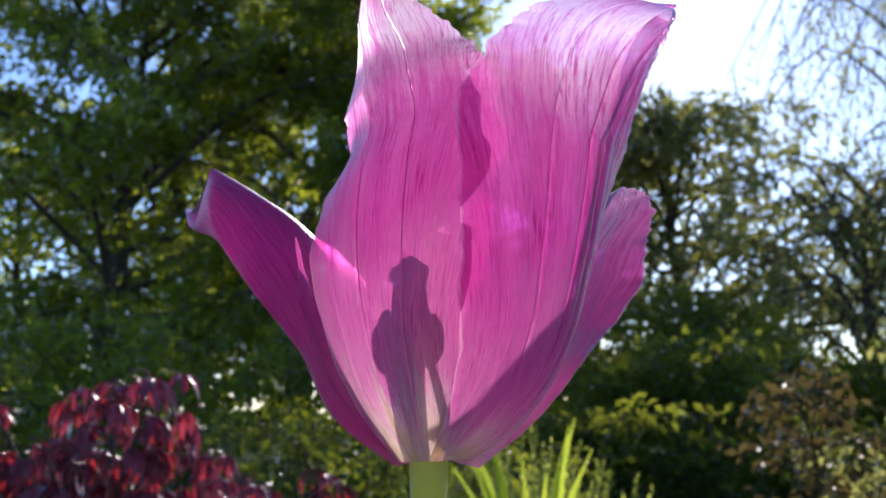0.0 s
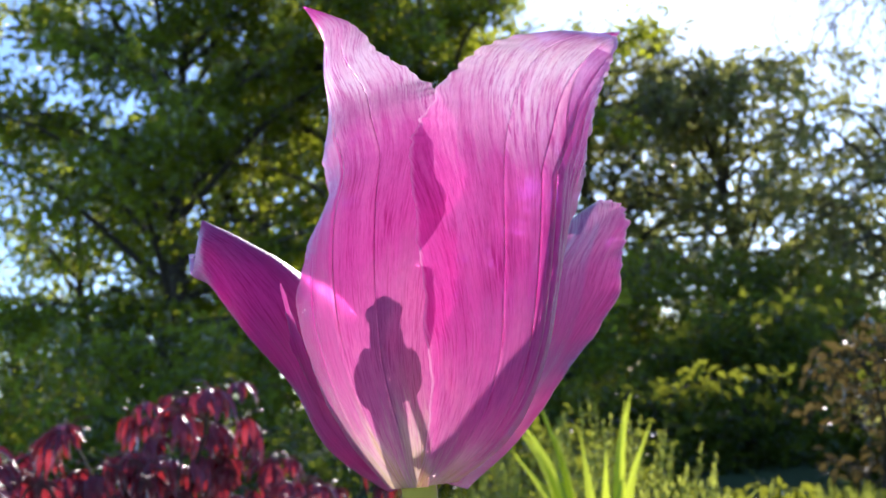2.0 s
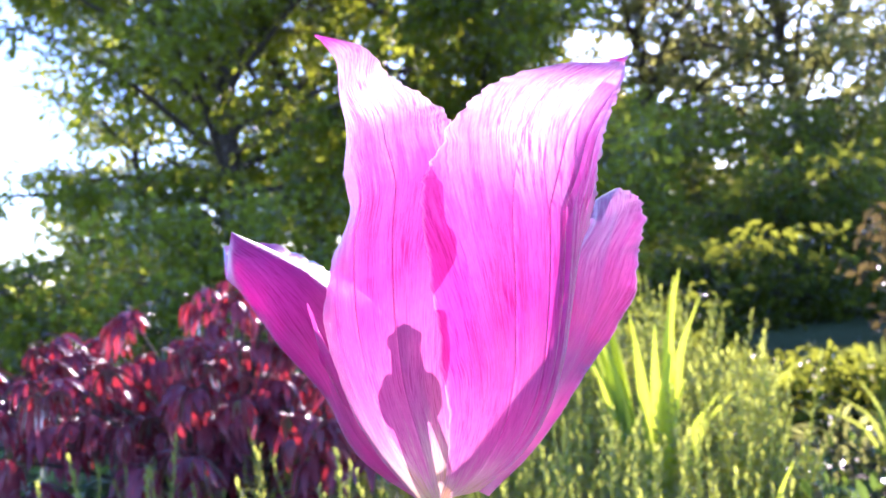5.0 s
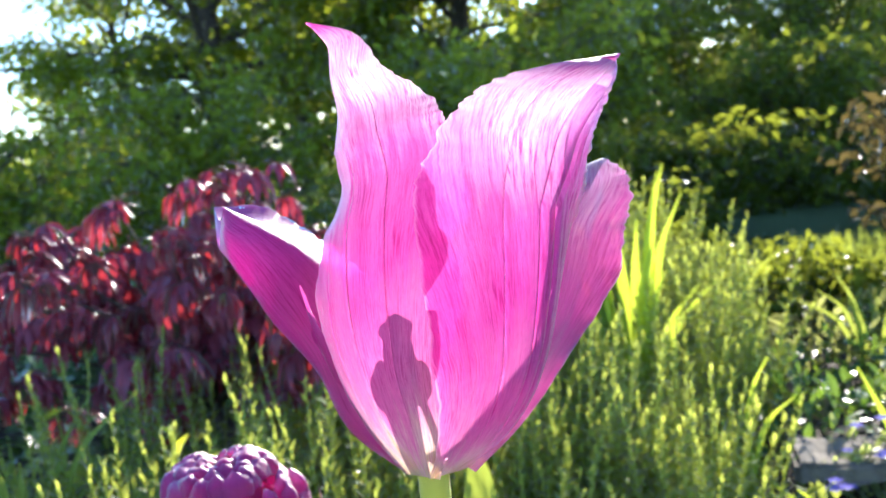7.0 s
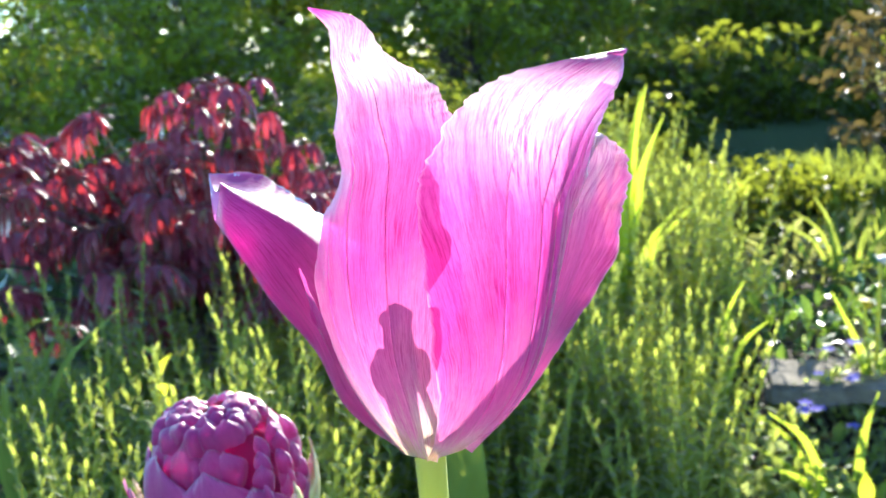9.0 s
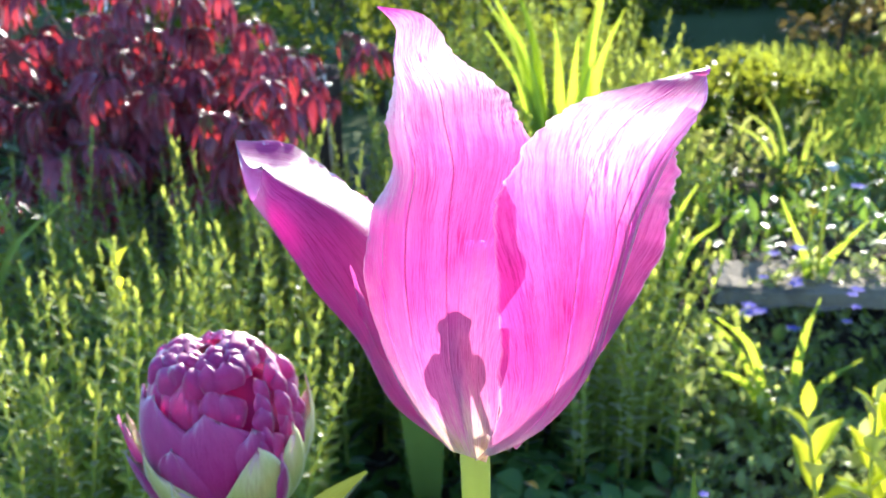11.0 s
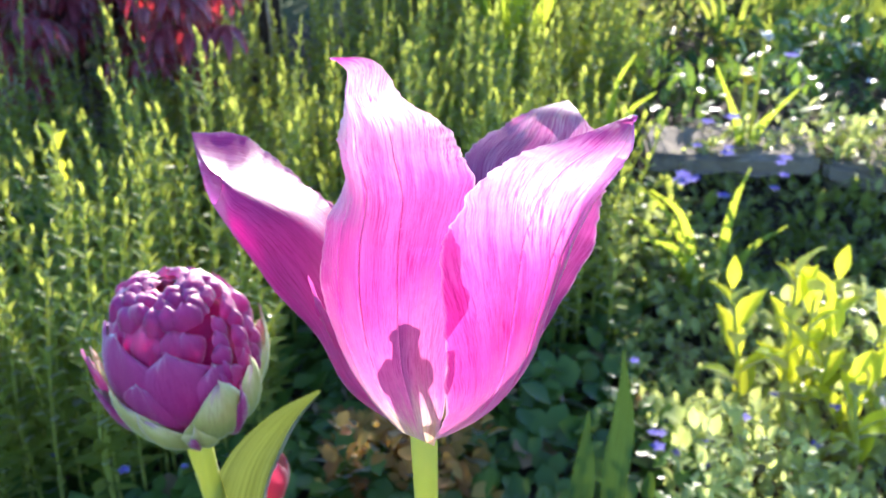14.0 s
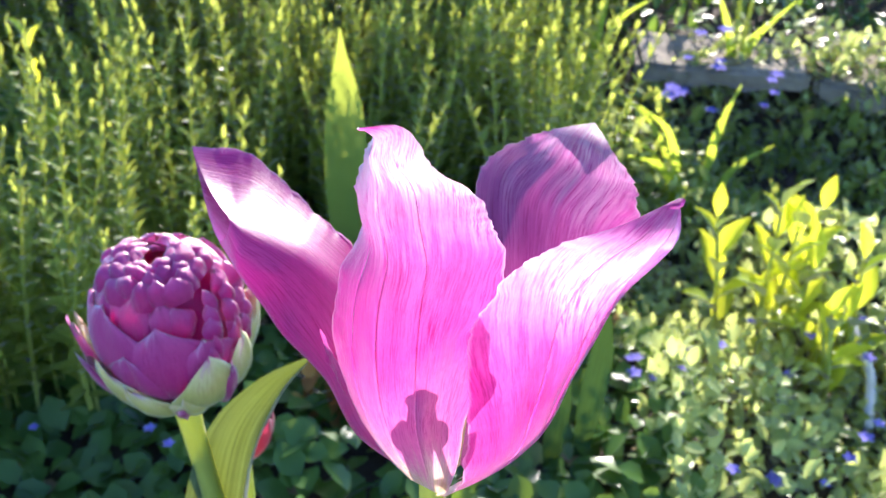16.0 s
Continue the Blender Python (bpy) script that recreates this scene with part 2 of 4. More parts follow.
ANTHER = foliage("brown_anther", (0.35, 0.22, 0.25), (0.5, 0.34, 0.34), (0.85, 0.5, 0.65), share=0.8, scale=300, islands=False)
PISTIL = foliage("pale_pistil", (0.5, 0.52, 0.25), (0.62, 0.62, 0.32), (0.9, 0.85, 0.6), share=0.8, scale=200, islands=False)
HERB = foliage("herb_leaf", (0.11, 0.18, 0.04), (0.3, 0.37, 0.1), (0.68, 0.73, 0.1), share=0.56, gloss=0.25, rough=0.5)
COVER = foliage("cover_leaf", (0.035, 0.1, 0.025), (0.12, 0.22, 0.05), (0.34, 0.52, 0.04), share=0.45, gloss=0.5, rough=0.32)
BRIGHT = foliage("bright_leaf", (0.22, 0.34, 0.03), (0.42, 0.5, 0.06), (0.95, 0.96, 0.06), share=0.72)
PALE = foliage("pale_leaf", (0.13, 0.2, 0.06), (0.5, 0.55, 0.24), (0.84, 0.92, 0.26), share=0.56, gloss=0.4, rough=0.36)
BLADE = foliage("blade_leaf", (0.14, 0.28, 0.04), (0.3, 0.44, 0.08), (0.75, 0.86, 0.06), share=0.62, lines=0.35)
GRASS = foliage("lawn_grass", (0.1, 0.17, 0.03), (0.24, 0.32, 0.07), (0.6, 0.66, 0.08), share=0.45, gloss=0.2)
MAPLE = foliage("red_maple_leaf", (0.08, 0.014, 0.024), (0.27, 0.045, 0.075), (0.88, 0.055, 0.06), share=0.36, gloss=1.5, rough=0.36)
TREE_LEAF = foliage("tree_leaf", (0.015, 0.04, 0.01), (0.08, 0.13, 0.022), (0.78, 0.88, 0.06), share=0.52, gloss=0.2, scale=8)
TREE_LEAF2 = foliage("olive_leaf", (0.05, 0.07, 0.03), (0.18, 0.2, 0.08), (0.62, 0.64, 0.16), share=0.52, gloss=0.15, scale=8)
SHRUB_LEAF = foliage("shrub_leaf", (0.012, 0.03, 0.008), (0.06, 0.1, 0.02), (0.56, 0.62, 0.05), share=0.42, gloss=0.12, scale=8)
RUST = foliage("rusty_leaf", (0.05, 0.04, 0.02), (0.13, 0.1, 0.04), (0.26, 0.19, 0.05), share=0.3, gloss=0.15)
DRY = foliage("dry_leaf", (0.16, 0.1, 0.05), (0.4, 0.3, 0.18), (0.5, 0.35, 0.15), share=0.25, gloss=0.1, rough=0.8)
BLUE = foliage("blue_petal", (0.14, 0.12, 0.4), (0.32, 0.28, 0.62), (0.3, 0.24, 0.75), share=0.4, gloss=0.05, rough=0.7)
WHITE = foliage("white_petal", (0.55, 0.52, 0.45), (0.8, 0.78, 0.7), (0.8, 0.75, 0.6), share=0.3)
YELLOW = foliage("yellow_petal", (0.6, 0.45, 0.03), (0.8, 0.62, 0.05), (0.85, 0.6, 0.03), share=0.35)
REDBUD = petal_material("red_petal", [(0.0, (0.35, 0.08, 0.05)), (1.0, (0.5, 0.05, 0.12))], [(0.0, (0.5, 0.1, 0.05)), (1.0, (0.85, 0.08, 0.2))])
BARK = solid("bark", (0.03, 0.022, 0.016), (0.11, 0.085, 0.06), 30, 0.9, 0.8, 0.01)
DRYWOOD = solid("bleached_wood", (0.45, 0.42, 0.38), (0.75, 0.72, 0.68), 120, 0.8)
BRICK = solid("brick_red", (0.16, 0.05, 0.035), (0.32, 0.12, 0.08), 40, 0.9)
STONE = solid("brown_grey_stone", (0.07, 0.058, 0.042), (0.26, 0.22, 0.16), 34, 0.9, 0.8, 0.008)

# ---------------------------------------------------------------- builders


def mesh_of(name, verts, faces, mat, smooth=True, uvs=None, veins=None):
    me = bpy.data.meshes.new(name)
    me.from_pydata([tuple(map(float, v)) for v in verts], [], [tuple(map(int, f)) for f in faces])
    if uvs is not None:
        idx = np.zeros(len(me.loops), dtype=np.int32)
        me.loops.foreach_get("vertex_index", idx)
        for key, val in (("UVMap", uvs), ("Vein", uvs if veins is None else veins)):
            lay = me.uv_layers.new(name=key)
            lay.data.foreach_set("uv", np.asarray(val, dtype=np.float32)[idx].ravel())
    if smooth:
        me.polygons.foreach_set("use_smooth", np.ones(len(me.polygons), dtype=bool))
    me.materials.append(mat)
    me.update()
    return me


def part(name, me, parent, label="", at=None):
    ob = new(name, me)
    ob.parent = parent
    if at is not None:
        ob.matrix_basis = at
    if label:
        ob["label"] = label
    return ob


def thing(name, label, category, at=(0, 0, 0), group="", kind=""):
    ob = new(name)
    ob.empty_display_size = 0.01
    ob.location = at
    return tagged(ob, label, category, group, kind)


def catmull(rows, n):
    s = np.asarray(rows, float)
    k = len(s)
    v = np.linspace(0, k - 1, n)
    i = np.minimum(v.astype(int), k - 2)
    t = (v - i)[:, None]
    e = np.vstack([2 * s[0] - s[1], s, 2 * s[-1] - s[-2]])
    a, b, c, d = e[i], e[i + 1], e[i + 2], e[i + 3]
    return 0.5 * (2 * b + (c - a) * t + (2 * a - 5 * b + 4 * c - d) * t * t + (3 * b - a - 3 * c + d) * t ** 3)


def grid_faces(nv, nu):
    return [(r * nu + c, r * nu + c + 1, (r + 1) * nu + c + 1, (r + 1) * nu + c) for r in range(nv - 1) for c in range(nu - 1)]


def tube(points, radii, sides=8, cap=True):
    """A tapered tube along points; gives verts and faces."""
    p = np.asarray(points, float)
    r = np.broadcast_to(np.asarray(radii, float), (len(p),))
    d = np.gradient(p, axis=0)
    d /= np.linalg.norm(d, axis=1, keepdims=True) + 1e-12
    ref = np.array([1.0, 0, 0]) if abs(d[0][0]) < 0.8 else np.array([0, 1.0, 0])
    x = np.cross(d, ref)
    x /= np.linalg.norm(x, axis=1, keepdims=True) + 1e-12
    y = np.cross(d, x)
    a = np.linspace(0, 2 * np.pi, sides, endpoint=False)
    v = (p[:, None] + r[:, None, None] * (np.cos(a)[None, :, None] * x[:, None] + np.sin(a)[None, :, None] * y[:, None])).reshape(-1, 3)
    f = [(i * sides + j, i * sides + (j + 1) % sides, (i + 1) * sides + (j + 1) % sides, (i + 1) * sides + j) for i in range(len(p) - 1) for j in range(sides)]
    if cap:
        f += [tuple(range(sides))[::-1], tuple((len(p) - 1) * sides + j for j in range(sides))]
    return v, f


class Bulk:
    """Collects many small pieces into one mesh."""

    def __init__(self):
        self.v, self.f, self.n = [], [], 0

    def add(self, v, f):
        v = np.asarray(v, float)
        self.v.append(v)
        self.f += [tuple(i + self.n for i in q) for q in f]
        self.n += len(v)

    def scatter(self, tv, tf, mats, pos):
        """The piece tv, tf once for each 3 x 3 matrix and place."""
        tv = np.asarray(tv, float)
        mats, pos = np.asarray(mats, float), np.asarray(pos, float)
        v = np.einsum("nij,kj->nki", mats, tv) + pos[:, None]
        k = len(tv)
        for i in range(len(pos)):
            o = self.n + i * k
            self.f += [tuple(a + o for a in q) for q in tf]
        self.v.append(v.reshape(-1, 3))
        self.n += k * len(pos)

    def mesh(self, name, mat, smooth=True):
        return mesh_of(name, np.vstack(self.v), self.f, mat, smooth)


def frames_of(direction, up, size, roll=None):
    """3 x 3 matrices whose columns are side, along, normal times size, for many leaves."""
    d = np.asarray(direction, float)
    d = d / (np.linalg.norm(d, axis=1, keepdims=True) + 1e-9)
    s = np.cross(d, up)
    s /= np.linalg.norm(s, axis=1, keepdims=True) + 1e-9
    n = np.cross(s, d)
    if roll is not None:
        c, w = np.cos(roll)[:, None], np.sin(roll)[:, None]
        s, n = c * s + w * n, c * n - w * s
    return np.stack([s, d, n], 2) * np.asarray(size, float).reshape(-1, 1, 1)


def leaf_shape(width=0.4, rows=4, bend=0.25, fold=0.12, peak=0.45):
    """A leaf one unit long along y, folded along its midrib and bent down to the tip."""
    v, f = [], []
    for i in range(rows + 1):
        t = i / rows
        w = width * 0.5 * math.sin(math.pi * t ** (math.log(0.5) / math.log(peak))) if 0 < t < 1 else 0.012
        z = -bend * t * t
        v += [(-w, t, z + fold * w * 2), (0, t, z), (w, t, z + fold * w * 2)]
    for i in range(rows):
        a = i * 3
        f += [(a, a + 1, a + 4, a + 3), (a + 1, a + 2, a + 5, a + 4)]
    return np.array(v), f


def rng(seed):
    return np.random.default_rng(seed)

# ---------------------------------------------------------------- ground


def rise(x, y):
    """Height of the ground: the bed lies low, the lawn behind the stone edging a little higher."""
    def s(a, b, q):
        t = np.clip((q - a) / (b - a), 0, 1)
        return t * t * (3 - 2 * t)
    bank = 0.085 * s(0.72, 0.84, y + 0.25 * np.clip(x - 0.2, 0, 0.6)) * s(0.12, 0.26, x)
    fall = -0.055 * np.clip(y - 8, 0, None)
    return fall + np.maximum(bank, 0.085 * s(0.86, 1.35, y + 0.25 * np.clip(x - 0.2, 0, 0.6))) + 0.012 * np.sin(7 * x + 1) * np.sin(6 * y) * np.clip(1 - (x * x + y * y) / 16, 0, 1)


def ground():
    r = np.concatenate([np.linspace(0, 3, 50), np.geomspace(3.2, 900, 26)])
    r = np.concatenate([-r[:0:-1], r])
    xx, yy = np.meshgrid(r, r)
    zz = rise(xx, yy)
    v = np.stack([xx, yy, zz], 2).reshape(-1, 3)
    n = len(r)
    m, nt, nodes, links, bsdf, out = material("ground")
    tc = nodes.new("ShaderNodeTexCoord")
    n1 = noise_node(nodes, links, tc.outputs["Object"], 45, 7, 0.7)
    n2 = noise_node(nodes, links, tc.outputs["Object"], 6, 4)
    n3 = noise_node(nodes, links, tc.outputs["Object"], 190, 4)
    soil = ramp(nodes, [(0.3, (0.016, 0.011, 0.007)), (0.55, (0.05, 0.034, 0.022)), (0.75, (0.12, 0.09, 0.06))])
    links.new(n1.outputs[0], soil.inputs[0])
    turf = ramp(nodes, [(0.3, (0.03, 0.06, 0.015)), (0.7, (0.11, 0.17, 0.045))])
    links.new(n3.outputs[0], turf.inputs[0])
    sep = nodes.new("ShaderNodeSeparateXYZ")
    links.new(tc.outputs["Object"], sep.inputs[0])
    edge = math_node(nodes, links, "ADD", sep.outputs[1], math_node(nodes, links, "MULTIPLY", n2.outputs[0], 0.5))
    mr = nodes.new("ShaderNodeMapRange")
    mr.inputs["From Min"].default_value, mr.inputs["From Max"].default_value = 1.45, 1.75
    links.new(edge, mr.inputs["Value"])
    links.new(mix_col(nodes, links, "MIX", mr.outputs[0], soil.outputs[0], turf.outputs[0]), bsdf.inputs["Base Color"])
    bsdf.inputs["Roughness"].default_value = 0.95
    b = nodes.new("ShaderNodeBump")
    b.inputs["Strength"].default_value, b.inputs["Distance"].default_value = 0.8, 0.012
    links.new(n1.outputs[0], b.inputs["Height"])
    links.new(b.outputs[0], bsdf.inputs["Normal"])
    ob = new("ground", mesh_of("ground", v, grid_faces(n, n), m))
    return tagged(ob, "dark crumbly garden soil running into a lawn", "ground", kind="structure")


ground()

# ---------------------------------------------------------------- the pink tulip
BASE = Vector((0.003, 0.001, 0.397))
# Petal stations from base to tip, in centimetres from the flower's base: midrib x, y, z; half width x, y, z; cupping
FRONT_LEFT = [(-0.12, -0.42, -0.02, 0.33, -0.25, 0.02, 0.01), (-0.41, -0.47, 0.91, 0.79, -0.33, 0.08, -0.16),
    (-0.63, -0.49, 1.85, 1.03, -0.39, 0.14, -0.29), (-0.71, -0.45, 2.78, 1.25, -0.5, 0.2, -0.39),
    (-0.71, -0.27, 3.62, 1.37, -0.68, 0.27, -0.46), (-0.63, -0.07, 4.44, 1.37, -0.83, 0.32, -0.5),
    (-0.48, 0.17, 5.21, 1.22, -0.96, 0.34, -0.51), (-0.6, 0.34, 5.87, 1.13, -0.97, 0.29, -0.44),
    (-0.67, 0.55, 6.44, 0.88, -0.84, 0.19, -0.39), (-0.85, 0.38, 7.01, 0.5, -0.61, 0.12, -0.27),
    (-0.92, 0.11, 7.57, 0.24, -0.13, 0.12, -0.16), (-1.28, -0.25, 7.9, 0.02, -0.01, 0, 0)]
FRONT_RIGHT = [(0.32, -0.4, 0, 0.31, 0.22, 0, -0), (0.86, -0.42, 0.47, 0.58, 0.69, -0.04, -0.12),
    (1.29, -0.5, 1.12, 0.74, 1.08, -0.04, -0.22), (1.57, -0.66, 1.93, 0.85, 1.31, -0, -0.3),
    (1.72, -0.73, 2.82, 0.99, 1.48, -0.02, -0.38), (1.83, -0.9, 3.64, 1.11, 1.43, -0.09, -0.41),
    (1.93, -1.09, 4.4, 1.23, 1.24, -0.17, -0.43), (2.06, -1.12, 5.1, 1.29, 0.94, -0.22, -0.42),
    (2.26, -1.27, 5.79, 1.12, 0.54, -0.29, -0.33), (2.6, -1.31, 6.29, 0.9, 0.32, -0.27, -0.2),
    (3.1, -1.13, 6.61, 0.55, 0.22, -0.14, -0.06), (3.73, -0.55, 6.85, 0.02, 0.01, 0, 0)]
REAR_RIGHT = [(0.5, 0.32, -0.09, 0.26, -0.33, -0.05, 0), (1.08, 0.83, 0.49, 0.6, -0.3, 0.09, 0), (1.59, 1.35, 1.26, 0.85, -0.45, 0.16, 0.03),
    (2.02, 2.28, 2.01, 1.05, -0.75, 0.11, 0.04), (2.2, 3.26, 2.79, 1.36, -1.3, 0.09, -0.08), (2.42, 4.27, 3.51, 1.35, -1.82, 0.2, -0.13),
    (2.98, 4.61, 4.2, 0.96, -1.67, 0.29, -0.08), (3.17, 4.83, 4.73, 0.48, -0.86, 0.2, -0.05), (3.51, 5.41, 4.85, 0.01, -0.02, 0, 0)]
# The rolled petal: far rim x, y, z; outer belly x, y, z; near ridge x, y, z
LEFT = [(-0.2, 0.5, -0.05, -0.5, 0.19, -0.12, -0.4, -0.21, 0), (-0.55, 1.3, 1, -1.49, 0.43, 0.83, -1, 0.15, 1),
    (-0.8, 2, 2.1, -2.08, 0.9, 1.95, -1.45, 0.85, 2.1), (-1.2, 2.6, 3.05, -2.86, 1.1, 2.98, -1.8, 1.3, 3.1),
    (-1.9, 3, 3.7, -3.25, 1.4, 3.5, -2.3, 1.45, 3.75), (-2.8, 3.8, 4.1, -3.58, 1.55, 3.95, -2.9, 1.5, 4.28),
    (-3.75, 4.55, 4.55, -3.78, 1.75, 4.1, -3.45, 1.55, 4.68), (-4.95, 4.7, 4.65, -4.15, 2.3, 4.2, -3.75, 1.7, 4.9)]


def petal(name, rows, seed, pleats=0.02, crease=(), nicks=(), nv=170, nu=151, long=1.0, start=0.0, span=(-1.0, 1.0), back=0.0):
    """A petal lofted through its stations, with shallow pleats along it and a finely waved edge."""
    d = catmull(rows, nv)
    g = rng(seed)
    ph = g.uniform(0, 6.28, 8)
    verts, uvs, veins = [], [], []
    wide = np.linalg.norm(d[:, 3:6], axis=1)
    peak = int(np.argmax(wide))
    along = np.arange(nv) / (nv - 1)
    fan = np.where(np.arange(nv) < peak, 1.0, (np.maximum(wide, 0.02) / wide[peak]) ** 0.5) * np.interp(along, [0, 0.3, 1.0], [1.0, 1.0, 0.4])
    for i in range(nv):
        v = i / (nv - 1)
        c, h, cup = d[i, :3], d[i, 3:6], d[i, 6]
        hl = np.linalg.norm(h) + 1e-6
        n = np.array([h[1], -h[0], 0.0]) / hl
        n /= np.linalg.norm(n) + 1e-6
        for j in range(nu):
            u = span[0] + (span[1] - span[0]) * j / (nu - 1)
            rim = abs(u) ** 6
            body = math.sin(math.pi * min(1, v * 1.02)) ** 0.6 if v < 0.98 else 0.2
            wave = rim * body * (0.05 * math.sin(19 * v + ph[0] + 2 * u) + 0.03 * math.sin(43 * v + ph[1] * u) + 0.012 * math.sin(97 * v + ph[2]))
            pl = pleats * body * hl * (math.sin(6.5 * u + ph[3] + 1.4 * v) + 0.6 * math.sin(13 * u + ph[4] - 2 * v) + 0.35 * math.sin(29 * u + ph[5]))
            tear = rim * body * (0.01 * math.sin(61 * v + ph[6]) + min(1.0, max(0.12, 3 * v - 1.5)) * (0.034 * math.sin(143 * v + ph[7] + 2 * math.sin(31 * v)) + 0.034 * math.sin(271 * v + ph[2] + 3 * math.sin(40 * v))))
            fold = 0.0
            slip = 0.0
            for c0, c1, c2, amp, cut in crease:
                u0 = min(0.92, c0 + c1 * v + c2 * max(0.0, v - 0.57))
                q = (1 + u) / (1 + u0) if u < u0 else (1 - u) / (1 - u0)
                fold += body * amp * q
                q = (u - u0) / (1.5 * cut)
                if abs(q) < 1:
                    strength = min(1.0, 3.5 * v) * min(1.0, 5 * (1 - v))
                    slip -= strength * cut * math.sin(math.pi * q)
                    fold -= strength * 0.7 * cut * (1 + math.cos(math.pi * q))
            for side, v0, w, deep in nicks:
                tear -= deep * max(0, u * side) ** 4 * math.exp(-((v - v0) / w) ** 2)
            p = c + h * (u * (1 + tear) + slip) + n * (cup * u * u + wave + pl + fold - back)
            verts.append(p * 0.01)
            uvs.append((0.5 + 0.5 * u, start + v * long))
            veins.append((0.5 + 0.5 * u * fan[i] + 0.37 * seed, start + v * long))
    return mesh_of(name, verts, grid_faces(nv, nu), PINK, uvs=uvs, veins=veins)


def rolled_petal(name, rows, nv=110, nu=130):
    """The left petal, curled into a tube: its far wall runs from the far rim round the belly, the near wall up to the
    ridge, and the top closes it again to the far rim, but for a hollow towards the tip."""
    d = catmull(rows, 241)
    line = np.linspace(0, 1, 241)
    up = np.array([0.0, 0.0, 1.0])
    verts, uvs = [], []
    for i in range(nv):
        v = i / (nv - 1)
        for j in range(nu):
            u = -1 + 3.0 * j / (nu - 1)
            w = min(u, 1.0)
            a = max(0.0, u - 1.0)
            s = [np.interp(v, line, d[:, k]) for k in range(9)]
            far, belly, near = np.array(s[:3]), np.array(s[3:6]), np.array(s[6:9])
            body = math.sin(math.pi * min(1.0, v)) ** 0.7
            if a == 0:
                p = far * w * (w - 1) / 2 + belly * (1 - w * w) + near * w * (w + 1) / 2
                if w > 0:
                    p = p + np.array([-0.12, -0.25, 0.4]) * 0.8 * w * (1 - w) * body
                if w < 0.4:
                    p = p - up * 0.5 * (1 - ((w + 0.3) / 0.7) ** 2) * (body + 0.5 * v * v)
            else:
                b = a * a * (3 - 2 * a)
                p = near + (far - near) * b + up * 0.16 * body * math.sin(math.pi * min(1.0, a / 0.5))
                hollow = np.interp(v, [0.0, 0.5, 0.64, 0.78, 0.92, 1.0], [0.0, 0.01, 0.04, 0.22, 0.4, 0.35])
                p = p - up * hollow * math.sin(math.pi * a ** 1.15) ** 1.8
                p = p + up * 0.03 * body * math.sin(9 * a + 5 * v) * a
            rim = abs(w) ** 8 if w < 0 else a ** 6
            p = p + np.array([0.3, 0.2, 1.0]) * 0.028 * rim * body * (math.sin(37 * v) + 0.8 * math.sin(83 * v + 1) + 0.5 * math.sin(171 * v))
            p = p + np.array([-0.7, -0.6, 0.2]) * 0.02 * math.sin(7 * u + 3 * v) * body
            verts.append(p * 0.01)
            uvs.append(((u + 1) / 3.0, 0.18 + v * 0.42))
    ring = np.array(verts).reshape(nv, nu, 3)
    for k in range(45):
        ring[:, 1:-1] = 0.5 * ring[:, 1:-1] + 0.25 * (ring[:, :-2] + ring[:, 2:])
    verts = ring.reshape(-1, 3)
    return mesh_of(name, verts, grid_faces(nv, nu), PINK, uvs=uvs)


